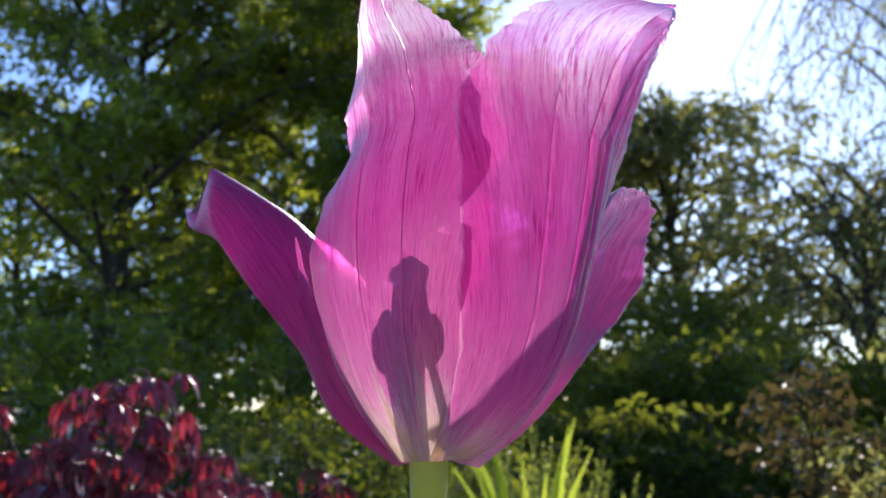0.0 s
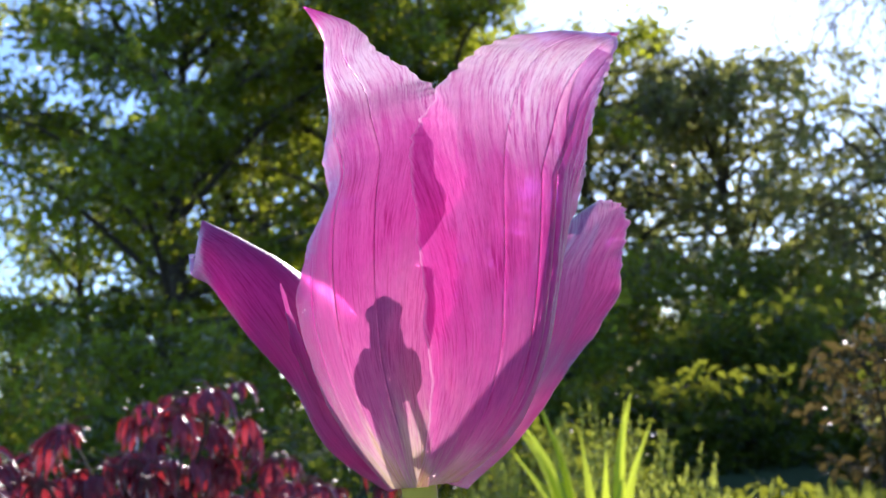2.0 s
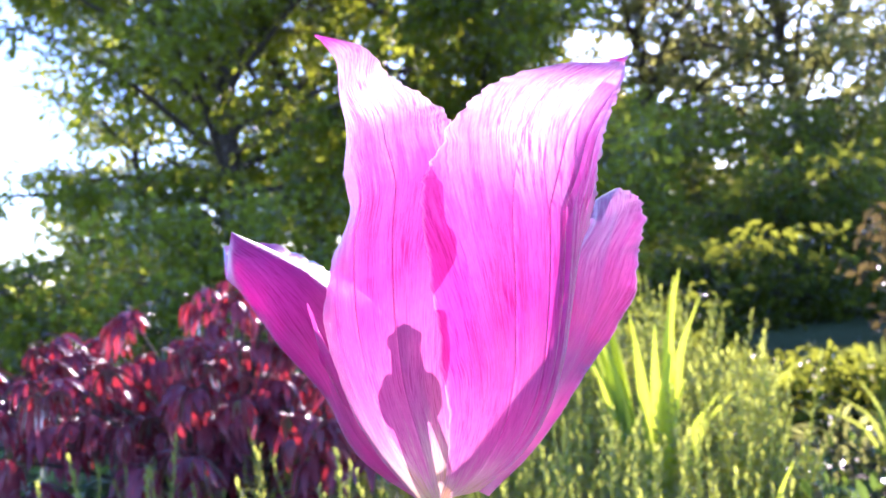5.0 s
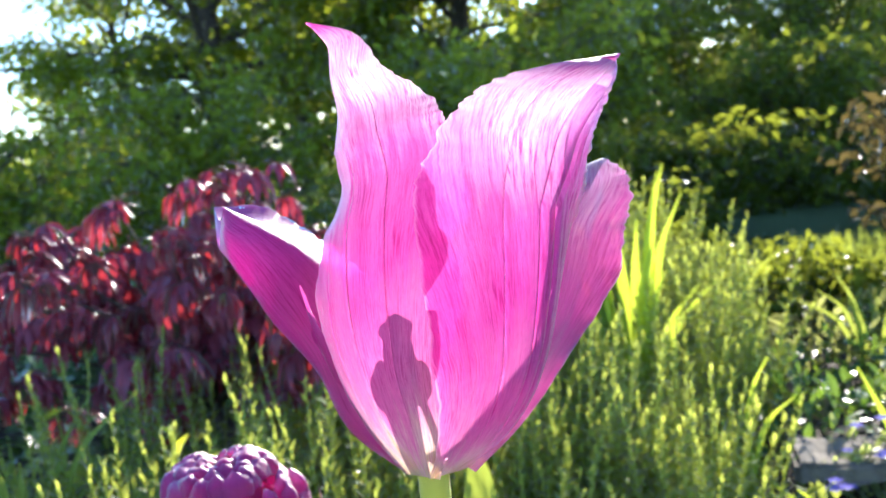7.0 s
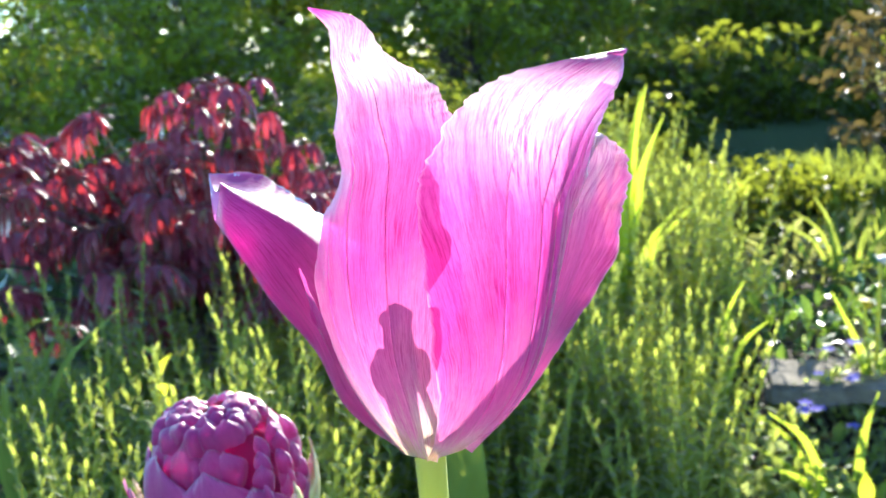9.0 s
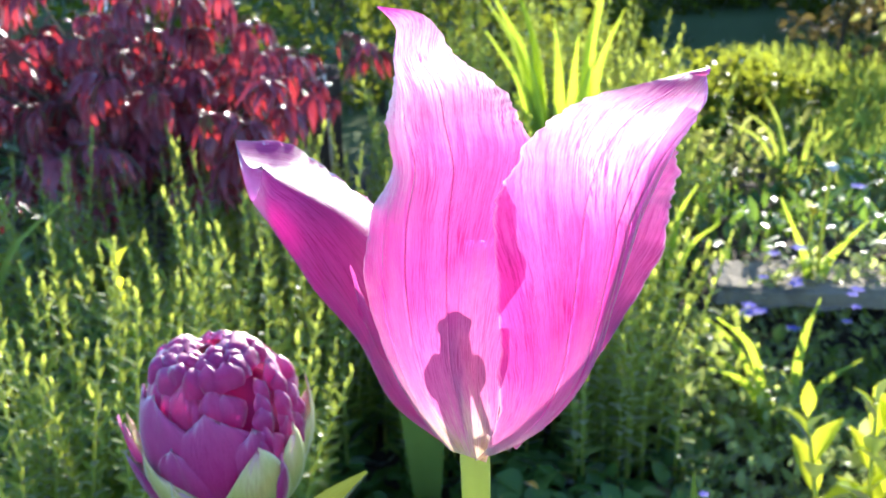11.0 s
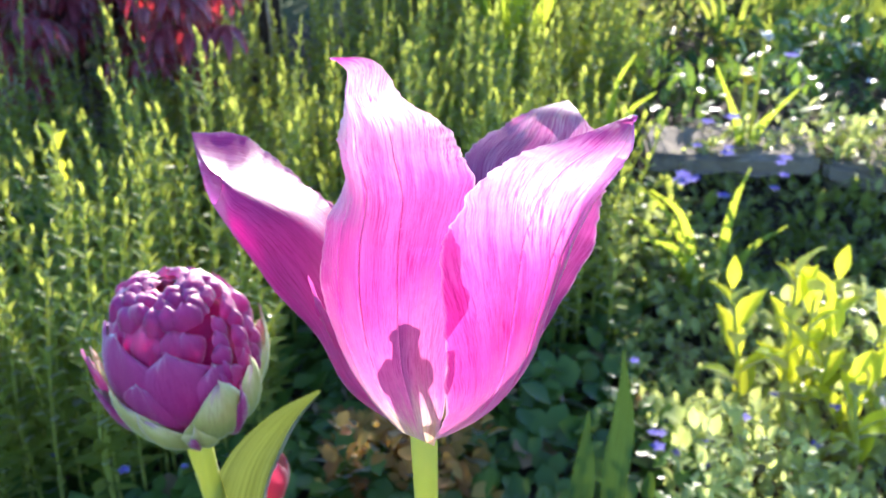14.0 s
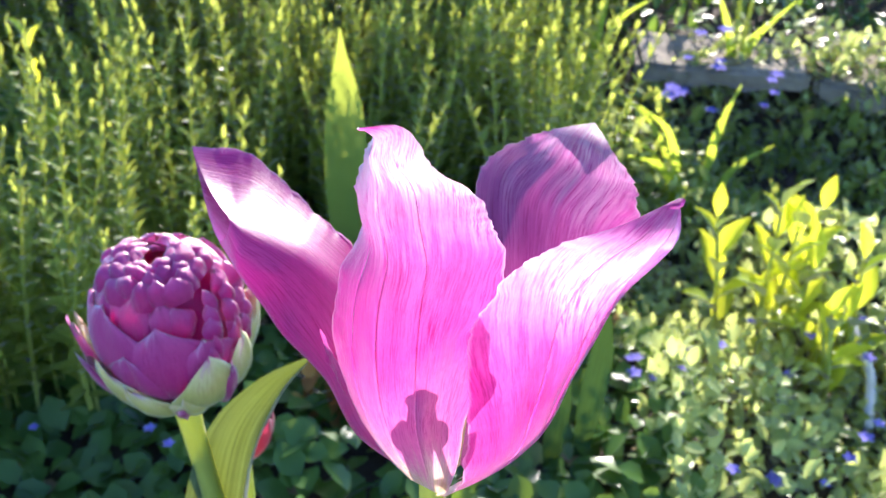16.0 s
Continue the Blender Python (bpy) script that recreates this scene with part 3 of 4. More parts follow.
def pink_tulip():
    t = thing("tulip", "open pink tulip with streaked translucent petals and pale green stem", "flower", BASE)
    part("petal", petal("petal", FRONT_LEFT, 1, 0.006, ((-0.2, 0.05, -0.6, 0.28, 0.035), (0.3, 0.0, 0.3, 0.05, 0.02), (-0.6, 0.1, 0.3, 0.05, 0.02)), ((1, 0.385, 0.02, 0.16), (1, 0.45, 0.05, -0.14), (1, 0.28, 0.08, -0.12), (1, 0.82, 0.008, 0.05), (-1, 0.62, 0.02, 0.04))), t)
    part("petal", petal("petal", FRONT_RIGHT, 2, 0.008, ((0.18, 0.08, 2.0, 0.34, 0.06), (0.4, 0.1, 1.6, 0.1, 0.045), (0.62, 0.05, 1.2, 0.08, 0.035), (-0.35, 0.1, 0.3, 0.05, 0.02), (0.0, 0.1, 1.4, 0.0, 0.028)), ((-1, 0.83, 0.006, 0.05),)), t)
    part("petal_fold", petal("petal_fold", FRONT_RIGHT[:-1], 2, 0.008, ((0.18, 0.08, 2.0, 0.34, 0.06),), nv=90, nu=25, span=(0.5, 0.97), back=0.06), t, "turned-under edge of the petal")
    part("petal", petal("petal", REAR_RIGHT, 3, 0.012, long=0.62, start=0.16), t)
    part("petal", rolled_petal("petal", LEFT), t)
    sliver = [(-0.5, 0.1, 0.05, 0.08, -0.06, 0, 0), (-1.12, 0.18, 0.75, 0.2, -0.12, 0, -0.03), (-1.58, 0.42, 1.5, 0.2, -0.12, 0, -0.03),
              (-1.84, 0.62, 2.1, 0.15, -0.1, 0, -0.02), (-2.0, 0.5, 2.8, 0.08, -0.05, 0, 0), (-2.1, 0.35, 3.4, 0.01, 0, 0, 0)]
    part("petal_flap", petal("petal_flap", sliver, 6, 0.01, nv=30, nu=9, long=0.4, start=0.16), t, "narrow torn flap of pink petal")
    # stem
    zs = np.linspace(0.001, -0.40, 18)
    pts = np.stack([0.004 * (zs / 0.4) ** 2, 0.006 * (zs / 0.4) ** 2, zs], 1)
    v, f = tube(pts, np.interp(zs, [-0.4, -0.02, 0], [0.0034, 0.0025, 0.0029]), 14)
    part("stem", mesh_of("stem", v, f, STEM), t, "pale green round stem")
    # pistil with a lobed head, and stamens leaning away from it behind the front petals
    px, py = 0.0008, 0.0085
    zs = np.linspace(0, 0.0335, 30)
    v, f = tube(np.stack([px * zs / 0.0345, py * np.sqrt(zs / 0.0345), zs], 1),
                np.interp(zs, [0, 0.004, 0.018, 0.027, 0.0295, 0.0335], [0.0024, 0.0021, 0.002, 0.0024, 0.0027, 0.002]), 12)
    part("pistil", mesh_of("pistil", v, f, PISTIL), t, "pale green pistil")
    for k in range(3):
        a = radians(120 * k + 20)
        q = np.linspace(0, 1, 8)
        v, f = tube(np.stack([px + 0.0028 * q * math.cos(a), py + 0.0028 * q * math.sin(a), 0.0325 + 0.0018 * np.sin(2.4 * q)], 1), [0.0012, 0.0017, 0.002, 0.002, 0.0019, 0.0016, 0.0012, 0.0004], 8)
        part("stigma_lobe", mesh_of("stigma_lobe", v, f, PISTIL), t)
    for foot, knee, tip, ln in (((-0.001, 0.001), (-0.001, 0.0075), (-0.0027, 0.0085), 0.0212), ((0.0045, 0.0015), (0.0062, 0.0085), (0.0037, 0.0092), 0.0228),
                                ((0.001, 0.002), (0.0012, 0.0095), (0.0024, 0.0105), 0.0252), ((-0.001, 0.003), (-0.0008, 0.01), (-0.0011, 0.0115), 0.0245),
                                ((0.001, 0.004), (0.001, 0.012), (0.0009, 0.0125), 0.0255), ((0.0, 0.004), (0.001, 0.012), (0.0018, 0.0128), 0.0225)):
        pts = catmull([(*foot, 0.0), (*knee, ln * 0.45), (*tip, ln)], 12)
        v, f = tube(pts, np.linspace(0.0009, 0.0006, 12), 6)
        st = part("stamen", mesh_of("stamen", v, f, PISTIL), t)
        q = np.linspace(0, 1, 9)
        lean = 0.0007 if tip[0] > 0 else -0.0007
        v, f = tube(np.stack([tip[0] + lean * q, tip[1] + 0.0004 * q, ln - 0.002 + 0.0078 * q], 1), [0.0006, 0.0014, 0.0018, 0.0019, 0.0018, 0.0018, 0.0016, 0.0012, 0.0004], 8)
        part("anther", mesh_of("anther", v, f, ANTHER), st, "dark elongated anther")
    return t


pink_tulip()

# ---------------------------------------------------------------- the purple double tulip and its leaf
BUD = Vector((-0.078, 0.124, 0.296))


def bud_petal(name, az, width, top, radius, mat, seed, base=-0.9, curl=0.0, lift=0.0, point=False, nv=16, nu=13):
    """A cupped petal that hugs a ball: az its bearing, width its half angle, base and top its latitudes."""
    g = rng(seed)
    ph = g.uniform(0, 6.28, 4)
    verts, uvs = [], []
    for i in range(nv):
        t = i / (nv - 1)
        if point:
            prof = math.sin(math.pi * (0.14 + 0.86 * t) ** 1.7) ** 0.6 + 0.02
        else:
            prof = (0.55 + 0.45 * math.sin(math.pi * min(1.0, t * 0.9))) * math.sqrt(max(0.0, 1 - max(0.0, (t - 0.62) / 0.38) ** 2)) + 0.03
        la = base + (top - base) * t
        for j in range(nu):
            u = 2 * j / (nu - 1) - 1
            lo = az + width * prof * u / max(0.4, math.cos(max(-1.2, min(1.2, la))) ** 0.6)
            r = radius * (1 + 0.06 * (1 - u * u) * math.sin(math.pi * t) + curl * (t ** 6) * (1 - 0.5 * u * u)
                          + 0.014 * math.sin(5 * u + ph[0] + 3 * t) + 0.008 * math.sin(12 * u + ph[1]) * t - 0.05 * abs(u) ** 3)
            lb = la - (0.2 if point else 0.1) * (top - base) * u * u * t ** 2 + (0.07 * t * math.sin(6 * u + ph[2]) if point else 0.0)
            verts.append((r * math.cos(lb) * math.cos(lo), r * math.cos(lb) * math.sin(lo), r * math.sin(lb) + lift * t))
            uvs.append((j / (nu - 1), t))
    return mesh_of(name, verts, grid_faces(nv, nu), mat, uvs=uvs)


def purple_tulip():
    t = thing("double_tulip", "half-open purple double tulip, its outer petals cream and green", "flower", BUD)
    up = pose(0, 0, 0.0405, 6, -4, 0) @ Matrix.Diagonal((1.0, 1.0, 1.3, 1))
    g = rng(21)
    R = 0.0242
    # the dark heart lies deep in the open crown
    v, f = tube([(0, 0, z) for z in np.linspace(-0.021, 0.014, 10)], [0.004, 0.013, 0.017, 0.0185, 0.019, 0.019, 0.0185, 0.017, 0.012, 0.002], 16)
    part("heart", mesh_of("heart", v, f, PURPLE, uvs=[(0.5, 0.5)] * len(v)), t, at=up)
    # large smooth outer petals that clasp the flower like a cup
    for k, (a, w, top, r, curl) in enumerate(((-138, 0.95, 0.62, 1.0, 0.0), (-84, 0.72, 0.5, 1.02, 0.04), (-54, 0.6, 0.24, 1.035, 0.03), (-112, 0.5, 0.16, 1.045, 0.01), (-168, 0.6, 0.55, 0.985, 0.02), (10, 0.5, -0.1, 1.03, 0.02),
                                              (60, 0.7, 0.5, 1.0, 0.02), (110, 0.7, 0.6, 0.99, 0.02), (155, 0.65, 0.5, 1.0, 0.02))):
        part("petal", bud_petal("petal", radians(a), w, top, R * r, PURPLE, 30 + k, curl=curl, nv=22, nu=21), t, at=up)
    # upright inner petals behind their rims
    for k, (a, w, top, r) in enumerate(((-150, 0.3, 0.78, 0.96), (-128, 0.26, 0.84, 0.93), (-108, 0.24, 0.8, 0.95), (-94, 0.16, 0.72, 0.93), (-80, 0.22, 0.74, 0.97), (-64, 0.24, 0.66, 0.97),
                                        (-170, 0.3, 0.8, 0.95), (165, 0.34, 0.86, 0.95), (130, 0.36, 0.95, 0.93), (95, 0.42, 1.0, 0.93), (60, 0.4, 0.95, 0.93), (30, 0.32, 0.82, 0.95), (5, 0.3, 0.74, 0.96),
                                        (-118, 0.2, 1.0, 0.86), (-88, 0.18, 0.98, 0.84), (110, 0.3, 1.15, 0.8), (75, 0.28, 1.12, 0.82), (150, 0.26, 1.1, 0.82))):
        part("petal", bud_petal("petal", radians(a + g.uniform(-3, 3)), w * 1.25, top, R * (r - 0.05), PURPLE, 50 + k, base=0.25, curl=g.uniform(0.0, 0.08), nv=18, nu=15), t, at=up)
    # small bead-like petals round the crown and down one side
    beads = []
    for k in range(12):
        beads.append((radians(-195 + 215 * k / 11 + g.uniform(-4, 4)), 0.95 + 0.16 * ((k * 5) % 7) / 7, g.uniform(0.2, 0.32), 0.97))
    for k in range(9):
        beads.append((radians(-200 + 225 * k / 8 + g.uniform(-6, 6)), 1.16 + 0.1 * (k % 2), g.uniform(0.28, 0.4), 0.9))
    for k in range(9):
        beads.append((radians(-210 + 30 * k + g.uniform(-8, 8)), 1.3 + 0.1 * (k % 2), g.uniform(0.4, 0.6), 0.84))
    for k in range(20):
        beads.append((radians(-56 + 66 * ((k * 7) % 20) / 20 + g.uniform(-3, 3)), -0.16 + 0.92 * k / 20, g.uniform(0.1, 0.17), 1.05 - 0.04 * k / 20))
    for k, (a, top, wd, out) in enumerate(beads):
        part("petal", bud_petal("petal", a, wd, top, R * out * g.uniform(0.97, 1.04), PURPLE, 80 + k, base=top - g.uniform(0.26, 0.4), curl=g.uniform(-0.06, 0.05), nv=10, nu=9), t, at=up)
    # green and cream outer bracts, with purple showing between them
    for k, (a, w, top, r, curl) in enumerate(((-132, 0.6, 0.06, 1.15, 0.02), (-56, 0.6, 0.08, 1.15, 0.03), (-112, 0.42, -0.16, 1.17, 0.02), (-78, 0.36, -0.34, 1.17, 0.02), (-28, 0.42, 0.08, 1.13, 0.04), (15, 0.5, 0.2, 1.12, 0.04),
                                              (70, 0.6, 0.0, 1.12, 0.02), (125, 0.6, 0.05, 1.12, 0.02), (-174, 0.26, 0.1, 1.1, 0.1), (-158, 0.36, -0.16, 1.17, 0.05))):
        part("bract", bud_petal("bract", radians(a), w, top, R * r, BRACT, 120 + k, base=-1.45, curl=curl, point=True), t, "green petal with a cream edge", at=up)
    for k, (a, w, top) in enumerate(((-84, 0.1, -0.5), (-168, 0.1, 0.16), (-148, 0.14, 0.0), (-44, 0.1, -0.05))):
        part("petal_tip", bud_petal("petal_tip", radians(a), w, top, R * 1.2, PURPLE, 140 + k, base=-1.0, curl=0.08, point=True, nv=10, nu=7), t, "narrow torn purple petal tip", at=up)
    zs = np.linspace(0.008, -0.296, 16)
    pts = np.stack([0.012 * (zs / 0.3) ** 2 - 0.09 * zs, 0.004 * (zs / 0.3) ** 2, zs], 1)
    v, f = tube(pts, np.interp(zs, [-0.296, -0.02, 0.006], [0.0046, 0.0038, 0.005]), 14)
    part("stem", mesh_of("stem", v, f, STEM), t)
    return t


purple_tulip()


def strap_leaf(rows, width, fold=0.35, twist=0.0, nv=24, nu=9, peak=0.45):
    """A tulip or iris leaf along a line of stations, channelled along its midrib."""
    p = catmull(rows, nv)
    d = np.gradient(p, axis=0)
    d /= np.linalg.norm(d, axis=1, keepdims=True)
    verts, uvs = [], []
    for i in range(nv):
        t = i / (nv - 1)
        side = np.cross(d[i], (0.0, -1.0, 0.25))
        side /= np.linalg.norm(side) + 1e-9
        n = np.cross(side, d[i])
        a = twist * t
        s2, n2 = side * math.cos(a) + n * math.sin(a), n * math.cos(a) - side * math.sin(a)
        w = width * (0.45 + 0.55 * math.sin(math.pi * min(1, t / (2 * peak)))) * (1 - max(0, (t - peak) / (1 - peak)) ** 2.6) + 0.0006
        for j in range(nu):
            u = 2 * j / (nu - 1) - 1
            verts.append(p[i] + s2 * u * w + n2 * (fold * w * (u * u) + 0.11 * w * math.sin(11 * t + 3 * u) * abs(u)))
            uvs.append((j / (nu - 1), t))
    return verts, grid_faces(nv, nu), uvs


def lone_leaf(name, rows, width, label, fold=0.35, twist=0.0, mat=None):
    v, f, uvs = strap_leaf(rows, width, fold, twist)
    o = np.asarray(rows[0], float)
    ob = new(name, mesh_of(name, np.asarray(v) - o, f, mat or TLEAF, uvs=uvs))
    ob.location = o
    return tagged(ob, label, "leaf")


lone_leaf("tulip_leaf", [(-0.056, 0.128, 0.0), (-0.06, 0.126, 0.1), (-0.068, 0.124, 0.2), (-0.06, 0.127, 0.265), (-0.047, 0.129, 0.295), (-0.034, 0.13, 0.311)], 0.0125,
          "upright grey-green tulip leaf, sunlit, beside the purple tulip", 1.3, 0.9)


def red_bud():
    t = thing("tulip_bud", "small closed red tulip bud half hidden behind a leaf", "flower", (-0.069, 0.165, -0.024))
    for k in range(3):
        part("petal", bud_petal("petal", radians(120 * k - 60), 1.1, 1.25, 0.0102 + 0.0005 * k, REDBUD, 200 + k, base=-1.3, curl=0.0, lift=0.012), t, at=Matrix.Translation((0, 0, 0.258)) @ pose(0, 0, 0, 0, 25, 0))
    zs = np.linspace(0, 0.256, 8)
    v, f = tube(np.stack([0 * zs, 0 * zs, zs], 1), 0.003, 8)
    part("stem", mesh_of("stem", v, f, STEM), t)


red_bud()

# ---------------------------------------------------------------- herb bed: upright leafy shoots


def herb_clump(name, seed, shoots=34, spread=0.085, tall=0.24):
    g = rng(seed)
    lv, lf = leaf_shape(0.34, 3, 0.15, 0.25)
    leaves, stems = Bulk(), Bulk()
    for s in range(shoots):
        a, r = g.uniform(0, 6.28), spread * math.sqrt(g.uniform(0, 1))
        foot = np.array([r * math.cos(a) * 0.7, r * math.sin(a) * 0.7, 0])
        h = tall * g.uniform(0.6, 1.12)
        top = foot * 1.4 + np.array([g.normal(0, 0.012), g.normal(0, 0.012), h])
        pts = np.array([foot, foot * 1.1 + (0, 0, h * 0.5), top])
        pts = catmull(pts, 7)
        v, f = tube(pts, np.linspace(0.0016, 0.0008, 7), 4, False)
        stems.add(v, f)
        n = int(h / 0.0052)
        ts = np.linspace(0.18, 1.0, n)
        pos = np.stack([np.interp(ts, np.linspace(0, 1, 7), pts[:, q]) for q in range(3)], 1)
        az = np.arange(n) * 2.4 + g.uniform(0, 6)
        el = np.interp(ts, [0, 0.8, 1], [0.45, 0.8, 1.35]) + g.normal(0, 0.15, n)
        d = np.stack([np.cos(az) * np.cos(el), np.sin(az) * np.cos(el), np.sin(el)], 1)
        size = np.interp(ts, [0, 0.5, 1], [0.022, 0.019, 0.009]) * g.uniform(0.75, 1.2, n)
        leaves.scatter(lv, lf, frames_of(d, (0, 0, 1.0), size), pos)
    me = (leaves.mesh(name + "_leaves", HERB), stems.mesh(name + "_stems", STEM))
    t = thing(name, "bushy green herb with upright leafy shoots in the bed", "plant", (0, 0, 0), "herbs in the bed")
    tagged(part("foliage", me[0], t), kind="stuff")
    tagged(part("stalk_mass", me[1], t), kind="stuff")
    return t


CLUMPS = [herb_clump("herb", 300 + k, 34, 0.085, h) for k, h in enumerate((0.22, 0.25, 0.2))]
g0 = rng(7)
spots = []
for y in np.arange(0.38, 1.36, 0.112):
    for x in np.arange(-0.62, 0.28, 0.12):
        px, py = x + g0.uniform(-0.04, 0.04), y + g0.uniform(-0.04, 0.04)
        if py < 0.58 and px > -0.08 or py < 0.47 and px > -0.15 or px > 0.16 + 0.1 * (py - 0.5) or px < -0.34 - 0.3 * (py - 0.4):
            continue
        if px < -0.1 and py > 0.95:
            continue
        spots.append((px, py))
spots += [(-0.02, 0.68), (0.05, 0.74), (0.11, 0.73), (-0.08, 0.72), (0.0, 0.86)]
for k, (x, y) in enumerate(spots):
    m = pose(x, y, float(rise(x, y)) - 0.004, g0.uniform(-5, 5), g0.uniform(-5, 5), g0.uniform(0, 360))
    if k < 3:
        CLUMPS[k].matrix_basis = m
    else:
        copy_thing(CLUMPS[k % 3], m)

# ---------------------------------------------------------------- low ground cover


def ground_cover(name, label, mat, seed, count, area, size, height, width=0.8, category="ground cover", tilt=(-0.1, 0.9)):
    g = rng(seed)
    lv, lf = leaf_shape(width, 3, 0.15, 0.15, 0.5)
    b = Bulk()
    x, y = g.uniform(area[0], area[1], count), g.uniform(area[2], area[3], count)
    z = rise(x, y) + height * g.uniform(0.1, 1, count) * (0.55 + 0.45 * np.sin(23 * x + 3) * np.sin(19 * y + 1))
    az = g.uniform(0, 6.28, count)
    el = g.uniform(tilt[0], tilt[1], count)
    d = np.stack([np.cos(az) * np.cos(el), np.sin(az) * np.cos(el), np.sin(el)], 1)
    b.scatter(lv, lf, frames_of(d, (0, 0, 1.0), size * g.uniform(0.6, 1.3, count), g.normal(0, 0.4, count)), np.stack([x, y, z], 1))
    ob = new(name, b.mesh(name, mat))
    return tagged(ob, label, category, kind="stuff")


ground_cover("ground_cover", "dense low dark green leafy ground cover", COVER, 401, 4300, (-0.45, 0.2, 0.12, 0.72), 0.022, 0.05)
ground_cover("ground_cover", "light green creeping plant with tiny leaves", PALE, 402, 11500, (0.165, 0.6, 0.2, 0.8), 0.013, 0.09, 0.6, tilt=(0.3, 1.4))
ground_cover("ground_cover", "dark leafy undergrowth below the maple", COVER, 404, 5200, (-1.5, -0.28, 0.6, 2.2), 0.035, 0.1)
ground_cover("ground_cover", "leafy green undergrowth at the edge of the lawn", COVER, 405, 2400, (0.1, 0.85, 0.86, 1.16), 0.024, 0.09, 0.4, tilt=(0.2, 1.3))
ground_cover("ground_cover", "dull olive undergrowth before the lawn", TREE_LEAF2, 409, 1500, (0.1, 0.5, 1.1, 1.62), 0.024, 0.085, 0.45, tilt=(0.1, 1.2))
ground_cover("leaf_litter", "brown dry leaves on the soil", DRY, 403, 500, (-0.5, 0.5, 0.1, 0.8), 0.02, 0.03)
ground_cover("coral_leaf", "low plant with rust-brown and yellowish leaves under the tulip", CORAL, 406, 420, (-0.07, 0.045, 0.38, 0.5), 0.015, 0.09, 0.7, tilt=(0.2, 1.3))
ground_cover("ground_cover", "small leafy plants growing against the stones", HERB, 407, 1500, (0.2, 0.8, 0.62, 0.735), 0.017, 0.12, 0.5, tilt=(0.3, 1.4))
ground_cover("ground_cover", "creeping plant spreading over the stones", PALE, 408, 300, (0.26, 0.8, 0.74, 0.86), 0.014, 0.075, 0.6, tilt=(0.2, 1.3))

# ---------------------------------------------------------------- stone edging


def slab(cx, cy, cz, sx, sy, sz, turn, seed):
    g = rng(seed)
    bm = bmesh.new()
    bmesh.ops.create_cube(bm, size=1.0)
    bmesh.ops.subdivide_edges(bm, edges=bm.edges[:], cuts=5, use_grid_fill=True)
    for v in bm.verts:
        v.co = Vector((v.co.x * sx, v.co.y * sy, v.co.z * sz))
        o = noise.noise_vector(v.co * 9 + Vector((seed, 0, 0)))
        v.co += Vector((o.x * 0.022, o.y * 0.022, o.z * 0.008))
    bmesh.ops.bevel(bm, geom=[e for e in bm.edges if e.calc_face_angle(0) > 0.9], offset=0.006, segments=2, affect="EDGES")
    me = bpy.data.meshes.new("stone_slab")
    bm.to_mesh(me)
    bm.free()
    me.materials.append(STONE)
    ob = new("stone_slab", me)
    ob.matrix_basis = pose(cx, cy, cz, 0, 0, turn)
    return tagged(ob, "rough flat grey stone slab edging the bed", "stone", "stones edging the bed")


slab(0.315, 0.8, 0.103, 0.17, 0.085, 0.022, -13, 3)
slab(0.5, 0.77, 0.1, 0.18, 0.12, 0.024, -20, 5)
slab(0.7, 0.71, 0.099, 0.19, 0.14, 0.026, -12, 8)

# ---------------------------------------------------------------- blades, bright plant, small flowers


def blade_tuft(name, label, at, seed, count, tall, width, lean, mat=None, flat=0.25):
    g = rng(seed)
    t = thing(name, label, "plant", at)
    for k in range(count):
        a = g.uniform(0, 6.28)
        h, l = tall * g.uniform(0.6, 1.1), lean * g.uniform(0.3, 1.3)
        dx, dy = math.cos(a), math.sin(a) * 0.6
        f0 = np.array([dx * 0.012, dy * 0.012, 0])
        rows = [f0, f0 + (dx * l * 0.15, dy * l * 0.15, h * 0.4), f0 + (dx * l * 0.45, dy * l * 0.45, h * 0.78), f0 + (dx * l, dy * l, h)]
        v, f, uvs = strap_leaf(rows, width * g.uniform(0.7, 1.2), flat, g.uniform(-0.8, 0.8), 14, 5)
        part("blade", mesh_of("blade", v, f, mat or BLADE, uvs=uvs), t)
    return t


